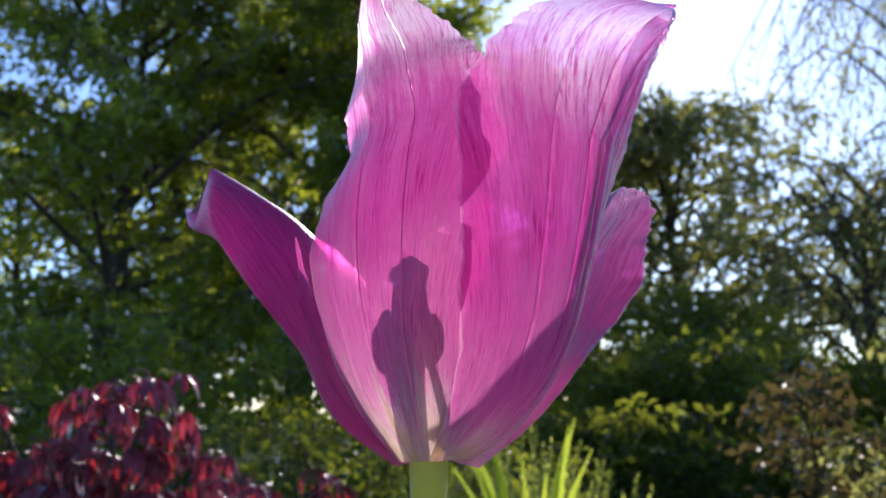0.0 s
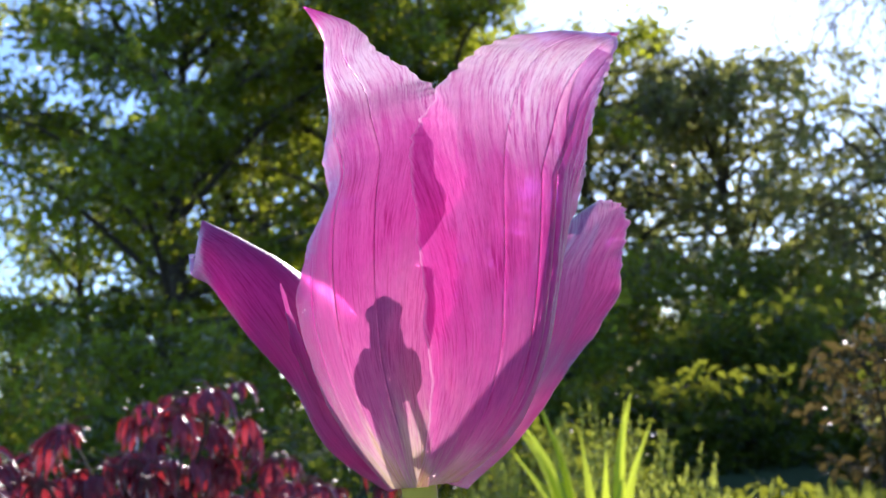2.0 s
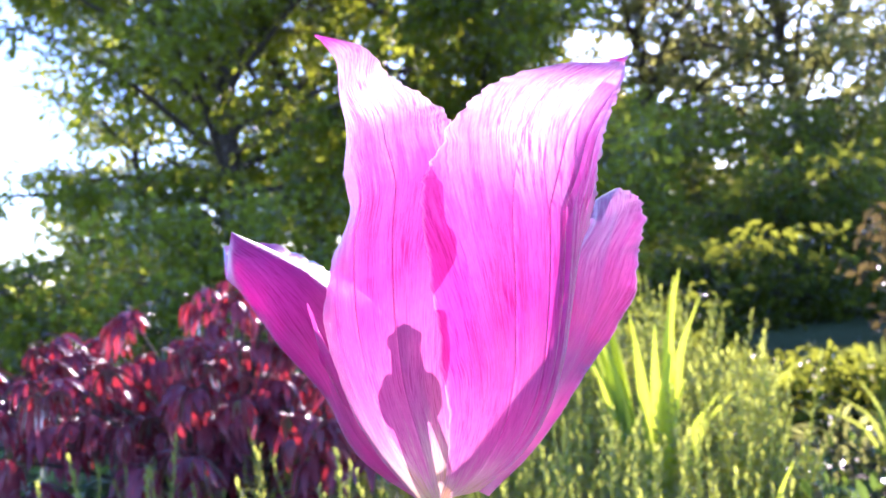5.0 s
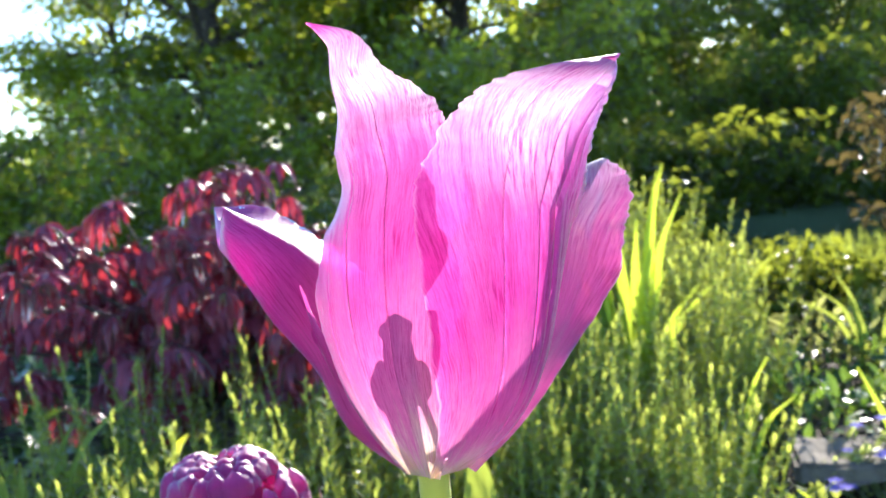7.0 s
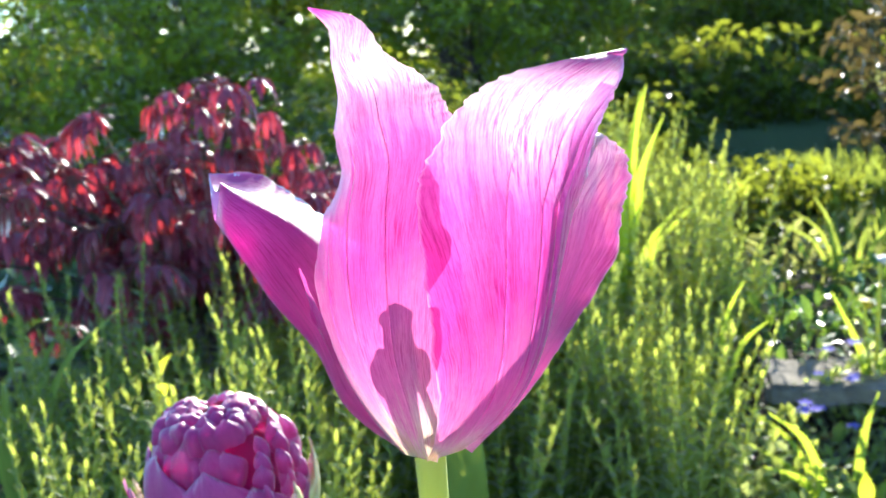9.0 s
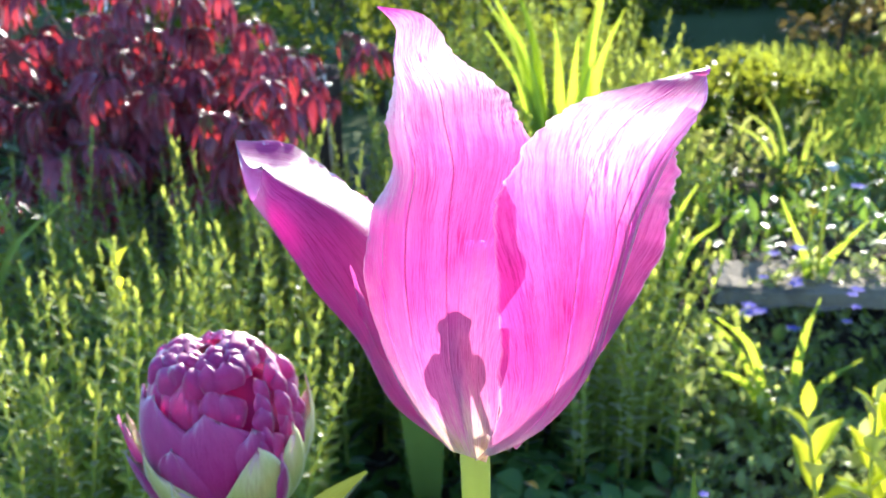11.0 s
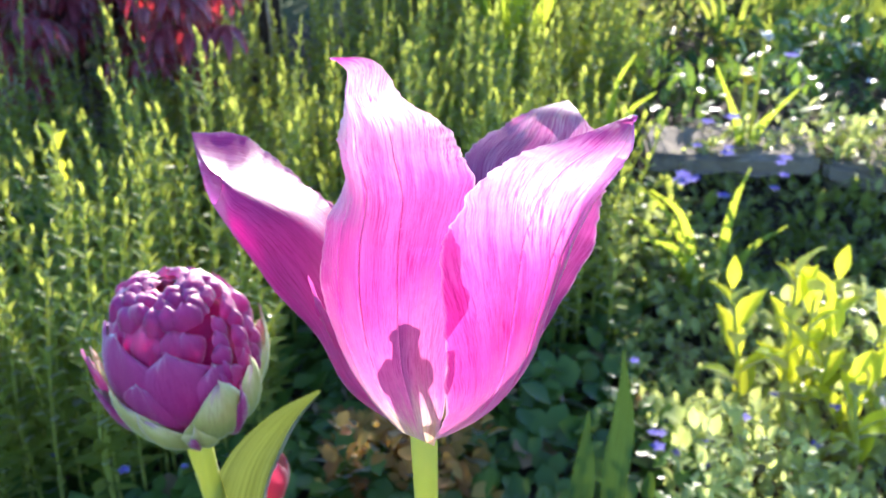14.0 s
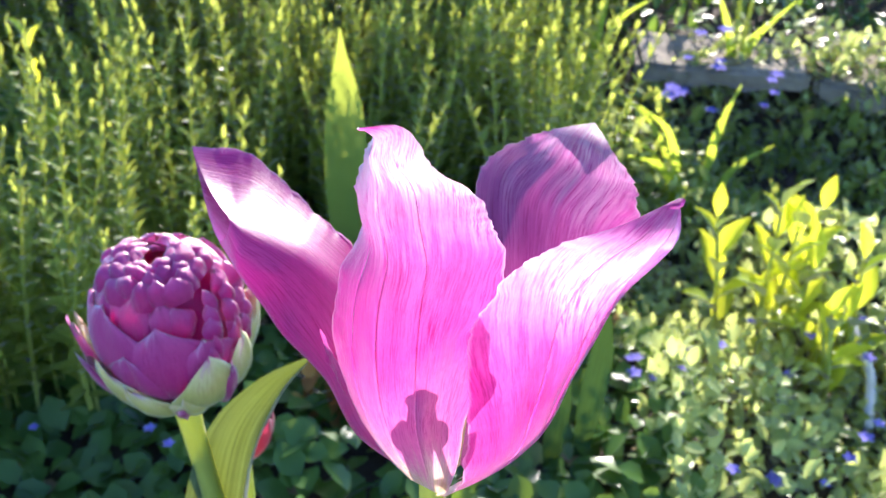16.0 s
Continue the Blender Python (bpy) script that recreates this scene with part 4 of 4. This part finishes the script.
blade_tuft("iris", "tall tuft of bright yellow-green sword leaves", (0.1, 0.99, 0.02), 501, 20, 0.36, 0.006, 0.075)
def daffodil():
    """Two long leaves spread in a V, a few short ones, and stalks with a small yellow and a withered flower."""
    t = thing("daffodil", "daffodil leaves spread in a V with a faded yellow flower", "plant", (0.328, 0.79, 0.07))
    for top, bend, w in (((-0.036, 0.01, 0.122), (-0.012, 0.0, 0.065), 0.0042), ((0.046, 0.0, 0.1), (0.012, 0.0, 0.06), 0.0046), ((-0.016, 0.01, 0.075), (-0.008, 0.0, 0.04), 0.003),
                         ((0.04, -0.02, 0.03), (0.02, -0.01, 0.03), 0.0034), ((-0.05, -0.02, 0.03), (-0.03, -0.01, 0.032), 0.0034), ((0.05, -0.04, -0.005), (0.03, -0.03, 0.03), 0.0032)):
        v, f, uvs = strap_leaf([(0, 0, -0.01), (bend[0] * 0.4, bend[1] * 0.4, bend[2] * 0.5), bend, top], w, 0.3, 0.3, 16, 5)
        part("blade", mesh_of("blade", v, f, BLADE, uvs=uvs), t)
    for top, mat, lab in (((-0.008, 0.005, 0.112), YELLOW, "small faded yellow flower"), ((0.008, 0.01, 0.152), WHITE, "withered whitish flower head")):
        pts = catmull([(0, 0, -0.01), (top[0] * 0.6, top[1] * 0.5, top[2] * 0.55), top], 9)
        v, f = tube(pts, np.linspace(0.0022, 0.0016, 9), 6)
        st = part("stalk", mesh_of("stalk", v, f, STEM), t)
        b = Bulk()
        lv, lf = leaf_shape(0.55, 3, 0.3, 0.2, 0.5)
        az = np.arange(6) * 1.05
        d = np.stack([np.cos(az), np.sin(az), 0.3 + 0.4 * np.cos(2 * az)], 1)
        b.scatter(lv, lf, frames_of(d, (0, 0, 1.0), np.full(6, 0.0075)), np.repeat(np.array(top)[None], 6, 0))
        v, f = tube([top, (top[0] + 0.004, top[1] - 0.006, top[2] - 0.003)], [0.003, 0.0042], 8)
        b.add(v, f)
        part("flower_head", b.mesh("flower_head", mat), st, lab)
    return t


daffodil()
blade_tuft("grass_tuft", "few narrow bright grass blades beside the stones", (0.262, 0.65, 0.0), 503, 8, 0.135, 0.003, 0.075)
blade_tuft("grass_tuft", "few narrow bright grass blades among the herbs", (0.18, 0.82, 0.03), 505, 5, 0.17, 0.003, 0.08)
blade_tuft("grass_tuft", "few long grass blades at the foot of the maple", (-0.46, 0.66, 0.0), 504, 6, 0.25, 0.004, 0.1, GRASS)
blade_tuft("grass_tuft", "tall loose grass at the edge of the lawn", (0.4, 1.12, 0.08), 506, 9, 0.13, 0.0022, 0.06, GRASS)
blade_tuft("grass_tuft", "tall loose grass at the edge of the lawn", (0.24, 1.28, 0.08), 507, 9, 0.16, 0.0024, 0.07, GRASS)


lone_leaf("broad_leaf", [(-0.044, 0.57, -0.01), (-0.045, 0.57, 0.08), (-0.046, 0.575, 0.17), (-0.048, 0.58, 0.232)], 0.017, "broad upright green leaf among the herbs", 0.15, 0.2, GRASS)


def leafy_stems(name, label, at, seed, count, tall, leaf, mat, spread=0.05, width=0.38, category="plant"):
    g = rng(seed)
    t = thing(name, label, category, at)
    lv, lf = leaf_shape(width, 5, 0.22, 0.3, 0.5)
    me = mesh_of("leaf", lv * leaf, lf, mat)
    for s in range(count):
        a, r = g.uniform(0, 6.28), spread * math.sqrt(g.uniform(0, 1))
        foot = np.array([r * math.cos(a), r * math.sin(a), 0.0])
        h = tall * g.uniform(0.65, 1.1)
        top = foot * 1.5 + np.array([0, 0, h])
        pts = np.array([foot, foot * 1.2 + (0, 0, h / 2), top])
        v, f = tube(pts, [0.0024, 0.002, 0.0012], 6)
        st = part("stalk", mesh_of("stalk", v, f, STEM), t)
        n = max(5, int(h / 0.015))
        for i in range(n):
            q = 0.25 + 0.75 * i / (n - 1)
            az, el = i * 2.4 + s, 0.7 + 0.55 * q
            p = np.array([np.interp(q, [0, 0.5, 1], pts[:, c]) for c in range(3)])
            d = np.array([[math.cos(az) * math.cos(el), math.sin(az) * math.cos(el), math.sin(el)]])
            m3 = frames_of(d, (0, 0, 1.0), [g.uniform(0.7, 1.15) * (1 - 0.35 * q)])[0]
            m4 = Matrix([[*m3[0], p[0]], [*m3[1], p[1]], [*m3[2], p[2]], [0, 0, 0, 1]])
            part("leaf", me, st, at=m4)
    return t


leafy_stems("leafy_plant", "bright yellow-green leafy plant, leaves glowing in the sun", (0.282, 0.47, 0.0), 601, 7, 0.135, 0.05, BRIGHT, 0.04, 0.44)
leafy_stems("leafy_plant", "bright green young plant among the ground cover", (0.34, 0.4, 0.0), 602, 4, 0.11, 0.045, BRIGHT, 0.04, 0.45)


lone_leaf("broad_leaf", [(0.122, 0.36, 0.0), (0.124, 0.362, 0.06), (0.128, 0.365, 0.11), (0.124, 0.36, 0.165)], 0.008, "broad upright green leaf in the bed, coloured as if shaded by herbs", 0.3, 0.3, SHADED_LEAF)
lone_leaf("broad_leaf", [(0.1, 0.35, 0.0), (0.1, 0.352, 0.05), (0.102, 0.355, 0.085), (0.104, 0.36, 0.12)], 0.0075, "broad upright green leaf in the bed, coloured as if shaded by herbs", 0.3, -0.3, SHADED_LEAF)


def dead_stick():
    v, f = tube(catmull([(0.352, 0.49, 0.045), (0.345, 0.455, 0.04), (0.346, 0.42, 0.03), (0.335, 0.385, 0.012)], 12), np.linspace(0.003, 0.0045, 12), 8)
    o = np.array((0.34, 0.4, 0.0))
    ob = new("dead_stick", mesh_of("dead_stick", v - o, f, DRYWOOD))
    ob.location = o
    return tagged(ob, "bleached dead stick lying among the low plants", "stick")


dead_stick()


def wire_hoop():
    """A little white hoop with its two ends in the soil."""
    a = np.linspace(-1.25, 1.25, 25)
    pts = np.stack([0.034 * np.sin(a), 0 * a, 0.236 + 0.014 * (1 - np.cos(a)) - 0.006], 1)
    leg1 = [(pts[0][0] - 0.002, 0, -0.01), (pts[0][0] - 0.002, 0, 0.12)]
    leg2 = [(pts[-1][0] + 0.002, 0, 0.12), (pts[-1][0] + 0.002, 0, -0.01)]
    v, f = tube(np.vstack([leg1, pts, leg2]), 0.0016, 6)
    ob = new("plant_support", mesh_of("plant_support", v, f, WHITE))
    ob.location = (-0.215, 1.1, 0.03)
    return tagged(ob, "small white wire plant support with a sagging top", "plant support")


wire_hoop()


def stake():
    bm = bmesh.new()
    bmesh.ops.create_cube(bm, size=1.0, matrix=Matrix.Translation((0, 0, 0.115)) @ Matrix.Diagonal((0.04, 0.03, 0.25, 1)))
    bmesh.ops.subdivide_edges(bm, edges=[e for e in bm.edges if abs(e.verts[0].co.z - e.verts[1].co.z) > 0.1], cuts=9)
    bmesh.ops.bevel(bm, geom=[e for e in bm.edges if e.calc_face_angle(0) > 0.9], offset=0.004, segments=2, affect="EDGES")
    for v in bm.verts:
        v.co += noise.noise_vector(v.co * 30) * 0.0022
    me = bpy.data.meshes.new("wooden_stake")
    bm.to_mesh(me)
    bm.free()
    me.materials.append(BARK)
    ob = new("wooden_stake", me)
    ob.matrix_basis = pose(-0.2, 1.16, 0.03, 1.5, 2, 12)
    return tagged(ob, "dark weathered wooden stake standing behind the herbs", "stake")


stake()
leafy_stems("seedling", "pale stalk with a faded flower head and yellowish leaves", (-0.24, 0.69, 0.0), 603, 1, 0.245, 0.03, BRIGHT, 0.002)
leafy_stems("seedling", "young yellow-green plant among the herbs", (-0.262, 0.56, 0.0), 604, 2, 0.235, 0.03, BRIGHT, 0.015, 0.6)


def flower_specks(name, label, mat, seed, count, area, height, size):
    """Small five-petalled flowers over a plant."""
    g = rng(seed)
    lv, lf = leaf_shape(0.8, 2, 0.1, 0.1, 0.6)
    b = Bulk()
    for k in range(count):
        x, y = g.uniform(area[0], area[1]), g.uniform(area[2], area[3])
        p = np.array([x, y, float(rise(x, y)) + height * g.uniform(0.7, 1.1)])
        az = np.arange(5) * 1.257 + g.uniform(0, 6)
        d = np.stack([np.cos(az), np.sin(az), 0.25 + 0 * az], 1)
        b.scatter(lv, lf, frames_of(d, (0, 0, 1.0), np.full(5, size * g.uniform(0.7, 1.2))), np.repeat(p[None], 5, 0))
    return tagged(new(name, b.mesh(name, mat)), label, "flowers", kind="stuff")


flower_specks("blue_flowers", "tiny blue flowers over the ground cover", BLUE, 701, 34, (0.14, 0.45, 0.28, 0.5), 0.06, 0.0055)
flower_specks("blue_flowers", "spikes of violet-blue flowers before the stones", BLUE, 702, 16, (0.24, 0.36, 0.7, 0.78), 0.12, 0.008)
flower_specks("blue_flowers", "tiny blue flowers over the ground cover", BLUE, 703, 12, (-0.34, -0.14, 0.3, 0.5), 0.06, 0.0045)
flower_specks("white_flowers", "small white flowers behind the stones", WHITE, 704, 6, (0.3, 0.75, 0.85, 1.1), 0.06, 0.006)

# ---------------------------------------------------------------- red maple


def maple_leaf_mesh(name, droop, seed):
    """A palmate leaf of seven narrow pointed lobes that hang from the stalk."""
    g = rng(seed)
    b = Bulk()
    lv, lf = leaf_shape(0.36, 4, 0.75, 0.3, 0.5)
    for k in range(7):
        a = radians(-105 + 35 * k)
        ln = (0.55, 0.8, 0.95, 1.0, 0.95, 0.8, 0.55)[k]
        d = np.array([[math.sin(a), math.cos(a), -droop - g.uniform(0, 0.35)]])
        b.scatter(lv, lf, frames_of(d, (0, 0, 1.0), [0.033 * ln]), np.zeros((1, 3)))
    v, f = tube([(0, 0, 0), (0, -0.01, 0.006), (0, -0.025, 0.004)], 0.0006, 4)
    b.add(v, f)
    return b.mesh(name, MAPLE)


def red_maple():
    t = thing("japanese_maple", "low red Japanese maple with drooping fingered leaves", "shrub", (-0.38, 0.98, 0.0))
    g = rng(811)
    meshes = [maple_leaf_mesh("leaf", d, 820 + i) for i, d in enumerate((0.0, 0.2, 0.5))]
    v, f = tube(catmull([(0, 0, -0.01), (0.01, 0.01, 0.08), (-0.02, 0.02, 0.16)], 8), np.linspace(0.014, 0.009, 8), 8)
    part("trunk", mesh_of("trunk", v, f, BARK), t)
    ends = []
    for k in range(26):
        a = k * 2.4
        r = 0.3 * math.sqrt((k + 0.5) / 26)
        ends.append((r * math.cos(a) * 1.1 - 0.05, r * math.sin(a) * 0.7, 0.19 + 0.2 * (1 - (r / 0.38) ** 2) + g.uniform(-0.06, 0.05)))
    ends += [(0.104, -0.112, 0.425), (0.2, -0.16, 0.31), (0.16, -0.2, 0.28), (-0.1, -0.2, 0.34), (-0.22, -0.18, 0.36), (0.02, -0.16, 0.36), (-0.3, -0.1, 0.37), (0.1, -0.05, 0.38)]
    for k, end in enumerate(ends):
        end = np.array(end)
        pts = catmull([(-0.02, 0.02, 0.14), tuple(end * 0.5 + (0, 0, 0.09)), tuple(end)], 8)
        v, f = tube(pts, np.linspace(0.004, 0.001, 8), 5)
        br = part("branch", mesh_of("branch", v, f, BARK), t)
        # leaves hang in tiers, one umbrella below the other
        for c in range(6 if k < 26 else 4):
            q = (1.0, 0.9, 0.78, 0.65, 0.52, 0.4)[c]
            p0 = np.array([np.interp(q, np.linspace(0, 1, 8), pts[:, i]) for i in range(3)]) + (0, 0, -0.022 * (c % 2)) + g.normal(0, 0.02 if c else 0.004, 3) * (1, 1, 0.6)
            for i in range(4):
                p = p0 + g.normal(0, 0.015, 3) * (1, 1, 0.35)
                part("leaf", meshes[(i + c) % 3], br, at=pose(*p, g.uniform(-14, 14), g.uniform(-14, 14), g.uniform(0, 360)) @ Matrix.Scale(g.uniform(0.75, 1.15), 4))
    return t


red_maple()

# ---------------------------------------------------------------- trees, hedge and lawn behind


def tree(name, label, at, seed, height, crown, leaves, mat, low=0.25, leaf=0.055, trunk=0.07, weep=0.0, branches=60):
    """A tapered trunk, limbs and a ragged crown of single leaves held in sprays along the twigs."""
    g = rng(seed)
    t = thing(name, label, "tree", at)
    wood, crownb = Bulk(), Bulk()
    tp = catmull([(0, 0, -0.05), (0.05 * g.normal(), 0.05 * g.normal(), height * 0.3), (0.1 * g.normal(), 0.1 * g.normal(), height * 0.65), (0.1 * g.normal(), 0.1 * g.normal(), height)], 16)
    v, f = tube(tp, np.linspace(trunk, trunk * 0.15, 16), 10)
    part("trunk", mesh_of("trunk", v, f, BARK), t)
    lv, lf = leaf_shape(0.55, 2, 0.2, 0.2, 0.45)
    pos, dirs = [], []
    for k in range(branches):
        q = low + (1 - low) * (k + 0.5) / branches
        p0 = np.array([np.interp(q, np.linspace(0, 1, 16), tp[:, c]) for c in range(3)])
        a = k * 2.4 + g.uniform(-0.4, 0.4)
        reach = crown * (0.35 + 0.75 * math.sin(math.pi * min(1, (q - low) / (1 - low) * 0.75 + 0.22))) * g.uniform(0.65, 1.15)
        up = reach * g.uniform(-0.1, 0.8)
        p1 = p0 + (reach * 0.5 * math.cos(a), reach * 0.5 * math.sin(a), up * 0.8)
        p2 = p0 + (reach * math.cos(a), reach * math.sin(a), up - weep * reach * 0.8)
        pts = catmull([p0, p1, p2], 9)
        v, f = tube(pts, np.linspace(trunk * 0.28, trunk * 0.06, 9), 5, False)
        wood.add(v, f)
        for s in range(9):
            w = g.uniform(0.25, 1.0)
            s0 = np.array([np.interp(w, np.linspace(0, 1, 9), pts[:, c]) for c in range(3)])
            sd = g.normal(0, 1, 3)
            sd[2] = sd[2] * 0.5 - weep * 2.2
            sd /= np.linalg.norm(sd)
            ln = crown * g.uniform(0.12, 0.34) * (1 + weep)
            s1 = s0 + sd * ln + (0, 0, -0.15 * ln)
            v, f = tube([s0, (s0 + s1) / 2 + (0, 0, 0.03 * ln), s1], [trunk * 0.08, trunk * 0.05, trunk * 0.025], 4, False)
            wood.add(v, f)
            n = max(4, int(leaves / branches / 9))
            u = g.uniform(0.1, 1.05, n)[:, None]
            pos.append(s0 + (s1 - s0) * u + g.normal(0, min(0.045, crown * 0.06), (n, 3)))
            dd = g.normal(0, 1, (n, 3)) + sd * 0.8
            dd[:, 2] -= 0.35
            dirs.append(dd)
    pos, dirs = np.vstack(pos), np.vstack(dirs)
    crownb.scatter(lv, lf, frames_of(dirs, (0.02, 0.03, 1.0), leaf * g.uniform(0.6, 1.3, len(pos)), g.uniform(-1.5, 1.5, len(pos))), pos)
    tagged(part("branchwork", wood.mesh("branchwork", BARK), t), kind="stuff")
    tagged(part("crown", crownb.mesh("crown", mat), t), kind="stuff")
    return t


tree("tree", "leafy garden tree with dark backlit crown", (-1.75, 5.6, 0.05), 901, 3.0, 1.35, 34000, TREE_LEAF, 0.09, 0.056, 0.08)
tree("tree", "leafy garden tree with dark backlit crown", (-0.45, 6.0, 0.05), 902, 3.1, 1.25, 33000, TREE_LEAF, 0.06, 0.056, 0.08)
tree("tree", "tall dark tree far behind the garden", (-1.2, 8.6, 0.0), 914, 4.3, 1.5, 9000, TREE_LEAF, 0.08, 0.08, 0.12)
tree("tree", "tall dark tree far behind the garden", (-1.95, 8.4, 0.0), 915, 3.2, 1.3, 9000, TREE_LEAF, 0.08, 0.08, 0.12)
tree("tree", "small loose tree at the side of the garden", (-3.4, 8.0, 0.0), 917, 2.5, 1.05, 6000, TREE_LEAF, 0.1, 0.07, 0.06)
tree("tree", "tall dark tree far behind the garden", (0.75, 8.4, 0.0), 916, 3.05, 1.2, 12000, TREE_LEAF2, 0.06, 0.07, 0.1)
tree("tree", "lower olive-green tree with thin hanging twigs", (1.9, 8.0, 0.05), 903, 2.6, 1.45, 15000, TREE_LEAF2, 0.06, 0.07, 0.07, 0.25)
tree("tree", "lower olive-green tree with thin hanging twigs", (2.7, 6.2, 0.05), 904, 1.6, 1.1, 7500, TREE_LEAF2, 0.06, 0.055, 0.06, 0.25)
for sx, sy, sh, sc, sn, sm, lab in ((0.75, 3.3, 0.36, 0.42, 6000, SHRUB_LEAF, "dense green garden shrub behind the lawn"), (-0.15, 3.4, 0.55, 0.55, 7000, TREE_LEAF, "dense green garden shrub behind the bed"),
                                    (1.6, 3.4, 0.38, 0.45, 6000, SHRUB_LEAF, "dense dark shrub beside the lawn"), (-1.0, 2.8, 0.42, 0.5, 5000, TREE_LEAF, "dense green garden shrub behind the maple"),
                                    (-1.7, 3.0, 0.36, 0.45, 3500, TREE_LEAF, "dense green garden shrub behind the maple"), (0.3, 2.5, 0.2, 0.3, 4500, SHRUB_LEAF, "low dark shrub at the end of the lawn"),
                                    (0.95, 2.5, 0.17, 0.28, 4000, SHRUB_LEAF, "low dark shrub at the end of the lawn"), (1.5, 2.55, 0.17, 0.28, 4000, SHRUB_LEAF, "low dark shrub at the end of the lawn"),
                                    (2.4, 3.6, 0.45, 0.5, 5000, SHRUB_LEAF, "dense dark shrub beside the lawn"), (1.2, 4.4, 0.65, 0.55, 7000, SHRUB_LEAF, "tall dense shrub behind the lawn"),
                                    (0.3, 4.5, 0.75, 0.6, 7000, TREE_LEAF, "tall dense shrub behind the lawn")):
    tree("shrub", lab, (sx, sy, 0.05), 920 + int(10 * sx + 37 * sy), sh, sc, sn, sm, 0.05, 0.035 if sh < 0.8 else 0.05, 0.02, 0.0, 30)
for sx, sy, sh, sc, sm in ((0.3, 1.42, 0.09, 0.13, SHRUB_LEAF), (0.5, 1.5, 0.07, 0.12, SHRUB_LEAF), (0.12, 1.55, 0.22, 0.24, SHRUB_LEAF), (-0.15, 1.7, 0.26, 0.28, SHRUB_LEAF)):
    tree("shrub", "low leafy green plant at the edge of the lawn", (sx, sy, 0.07), 960 + int(20 * sx + 37 * sy), sh, sc, 1500, sm, 0.05, 0.022, 0.008, 0.0, 20)
tree("tree", "tall thin tree with long hanging twigs", (3.7, 7.6, 0.05), 911, 4.3, 1.6, 4200, TREE_LEAF2, 0.5, 0.05, 0.06, 0.95, 40)
tree("rose_bush", "small bush with rusty young leaves beside the lawn", (0.62, 1.72, 0.07), 912, 0.34, 0.16, 200, RUST, 0.2, 0.03, 0.008, 0.0, 14)
tree("rose_bush", "bush with dull green leaves beside the lawn", (0.98, 1.9, 0.07), 913, 0.34, 0.24, 700, TREE_LEAF2, 0.1, 0.03, 0.01, 0.0, 22)


def hedge():
    """A long grown-out hedge that closes the garden."""
    g = rng(930)
    n = 26000
    lv, lf = leaf_shape(0.6, 2, 0.2, 0.2, 0.45)
    x = g.uniform(-9, 9, n)
    top = np.where(x < 0, 0.3, 1.0) + 0.28 * np.sin(1.3 * x + 1) + 0.2 * np.sin(3.1 * x) + 0.12 * np.sin(7.7 * x)
    z = top * g.uniform(0, 1, n) ** 0.8
    y = 9.0 + 0.03 * x * x * 0.4 + g.normal(0, 0.3, n)
    d = g.normal(0, 1, (n, 3))
    d[:, 2] -= 0.3
    b = Bulk()
    b.scatter(lv, lf, frames_of(d, (0.02, 0.03, 1.0), 0.11 * g.uniform(0.6, 1.3, n), g.uniform(-1.5, 1.5, n)), np.stack([x, y, z], 1))
    tagged(new("hedge", b.mesh("hedge", TREE_LEAF)), "long dark green hedge at the back of the garden", "hedge", kind="stuff")


hedge()


def edging_strip():
    bm = bmesh.new()
    bmesh.ops.create_cube(bm, size=1.0, matrix=Matrix.Diagonal((2.2, 0.06, 0.05, 1)))
    bmesh.ops.bevel(bm, geom=bm.edges[:], offset=0.008, segments=2, affect="EDGES")
    me = bpy.data.meshes.new("edging_strip")
    bm.to_mesh(me)
    bm.free()
    me.materials.append(BRICK)
    ob = new("edging_strip", me)
    ob.matrix_basis = pose(1.75, 1.93, 0.105)
    tagged(ob, "long brick-red edging strip at the end of the lawn", "edging")


edging_strip()


def lawn():
    g = rng(950)
    n = 26000
    lv, lf = leaf_shape(0.09, 2, 0.3, 0.1, 0.4)
    x, y = g.uniform(0.46, 2.4, n), g.uniform(1.04, 1.95, n)
    x += 0.05 * np.sin(17 * y)
    d = np.stack([g.normal(0, 0.35, n), g.normal(0, 0.35, n), np.ones(n)], 1)
    b = Bulk()
    b.scatter(lv, lf, frames_of(d, (0.1, 1.0, 0.0), 0.06 * g.uniform(0.5, 1.3, n), g.uniform(0, 6, n)), np.stack([x, y, rise(x, y)], 1))
    tagged(new("lawn", b.mesh("lawn", GRASS)), "sunlit rough green lawn behind the stones", "lawn", kind="stuff")


lawn()
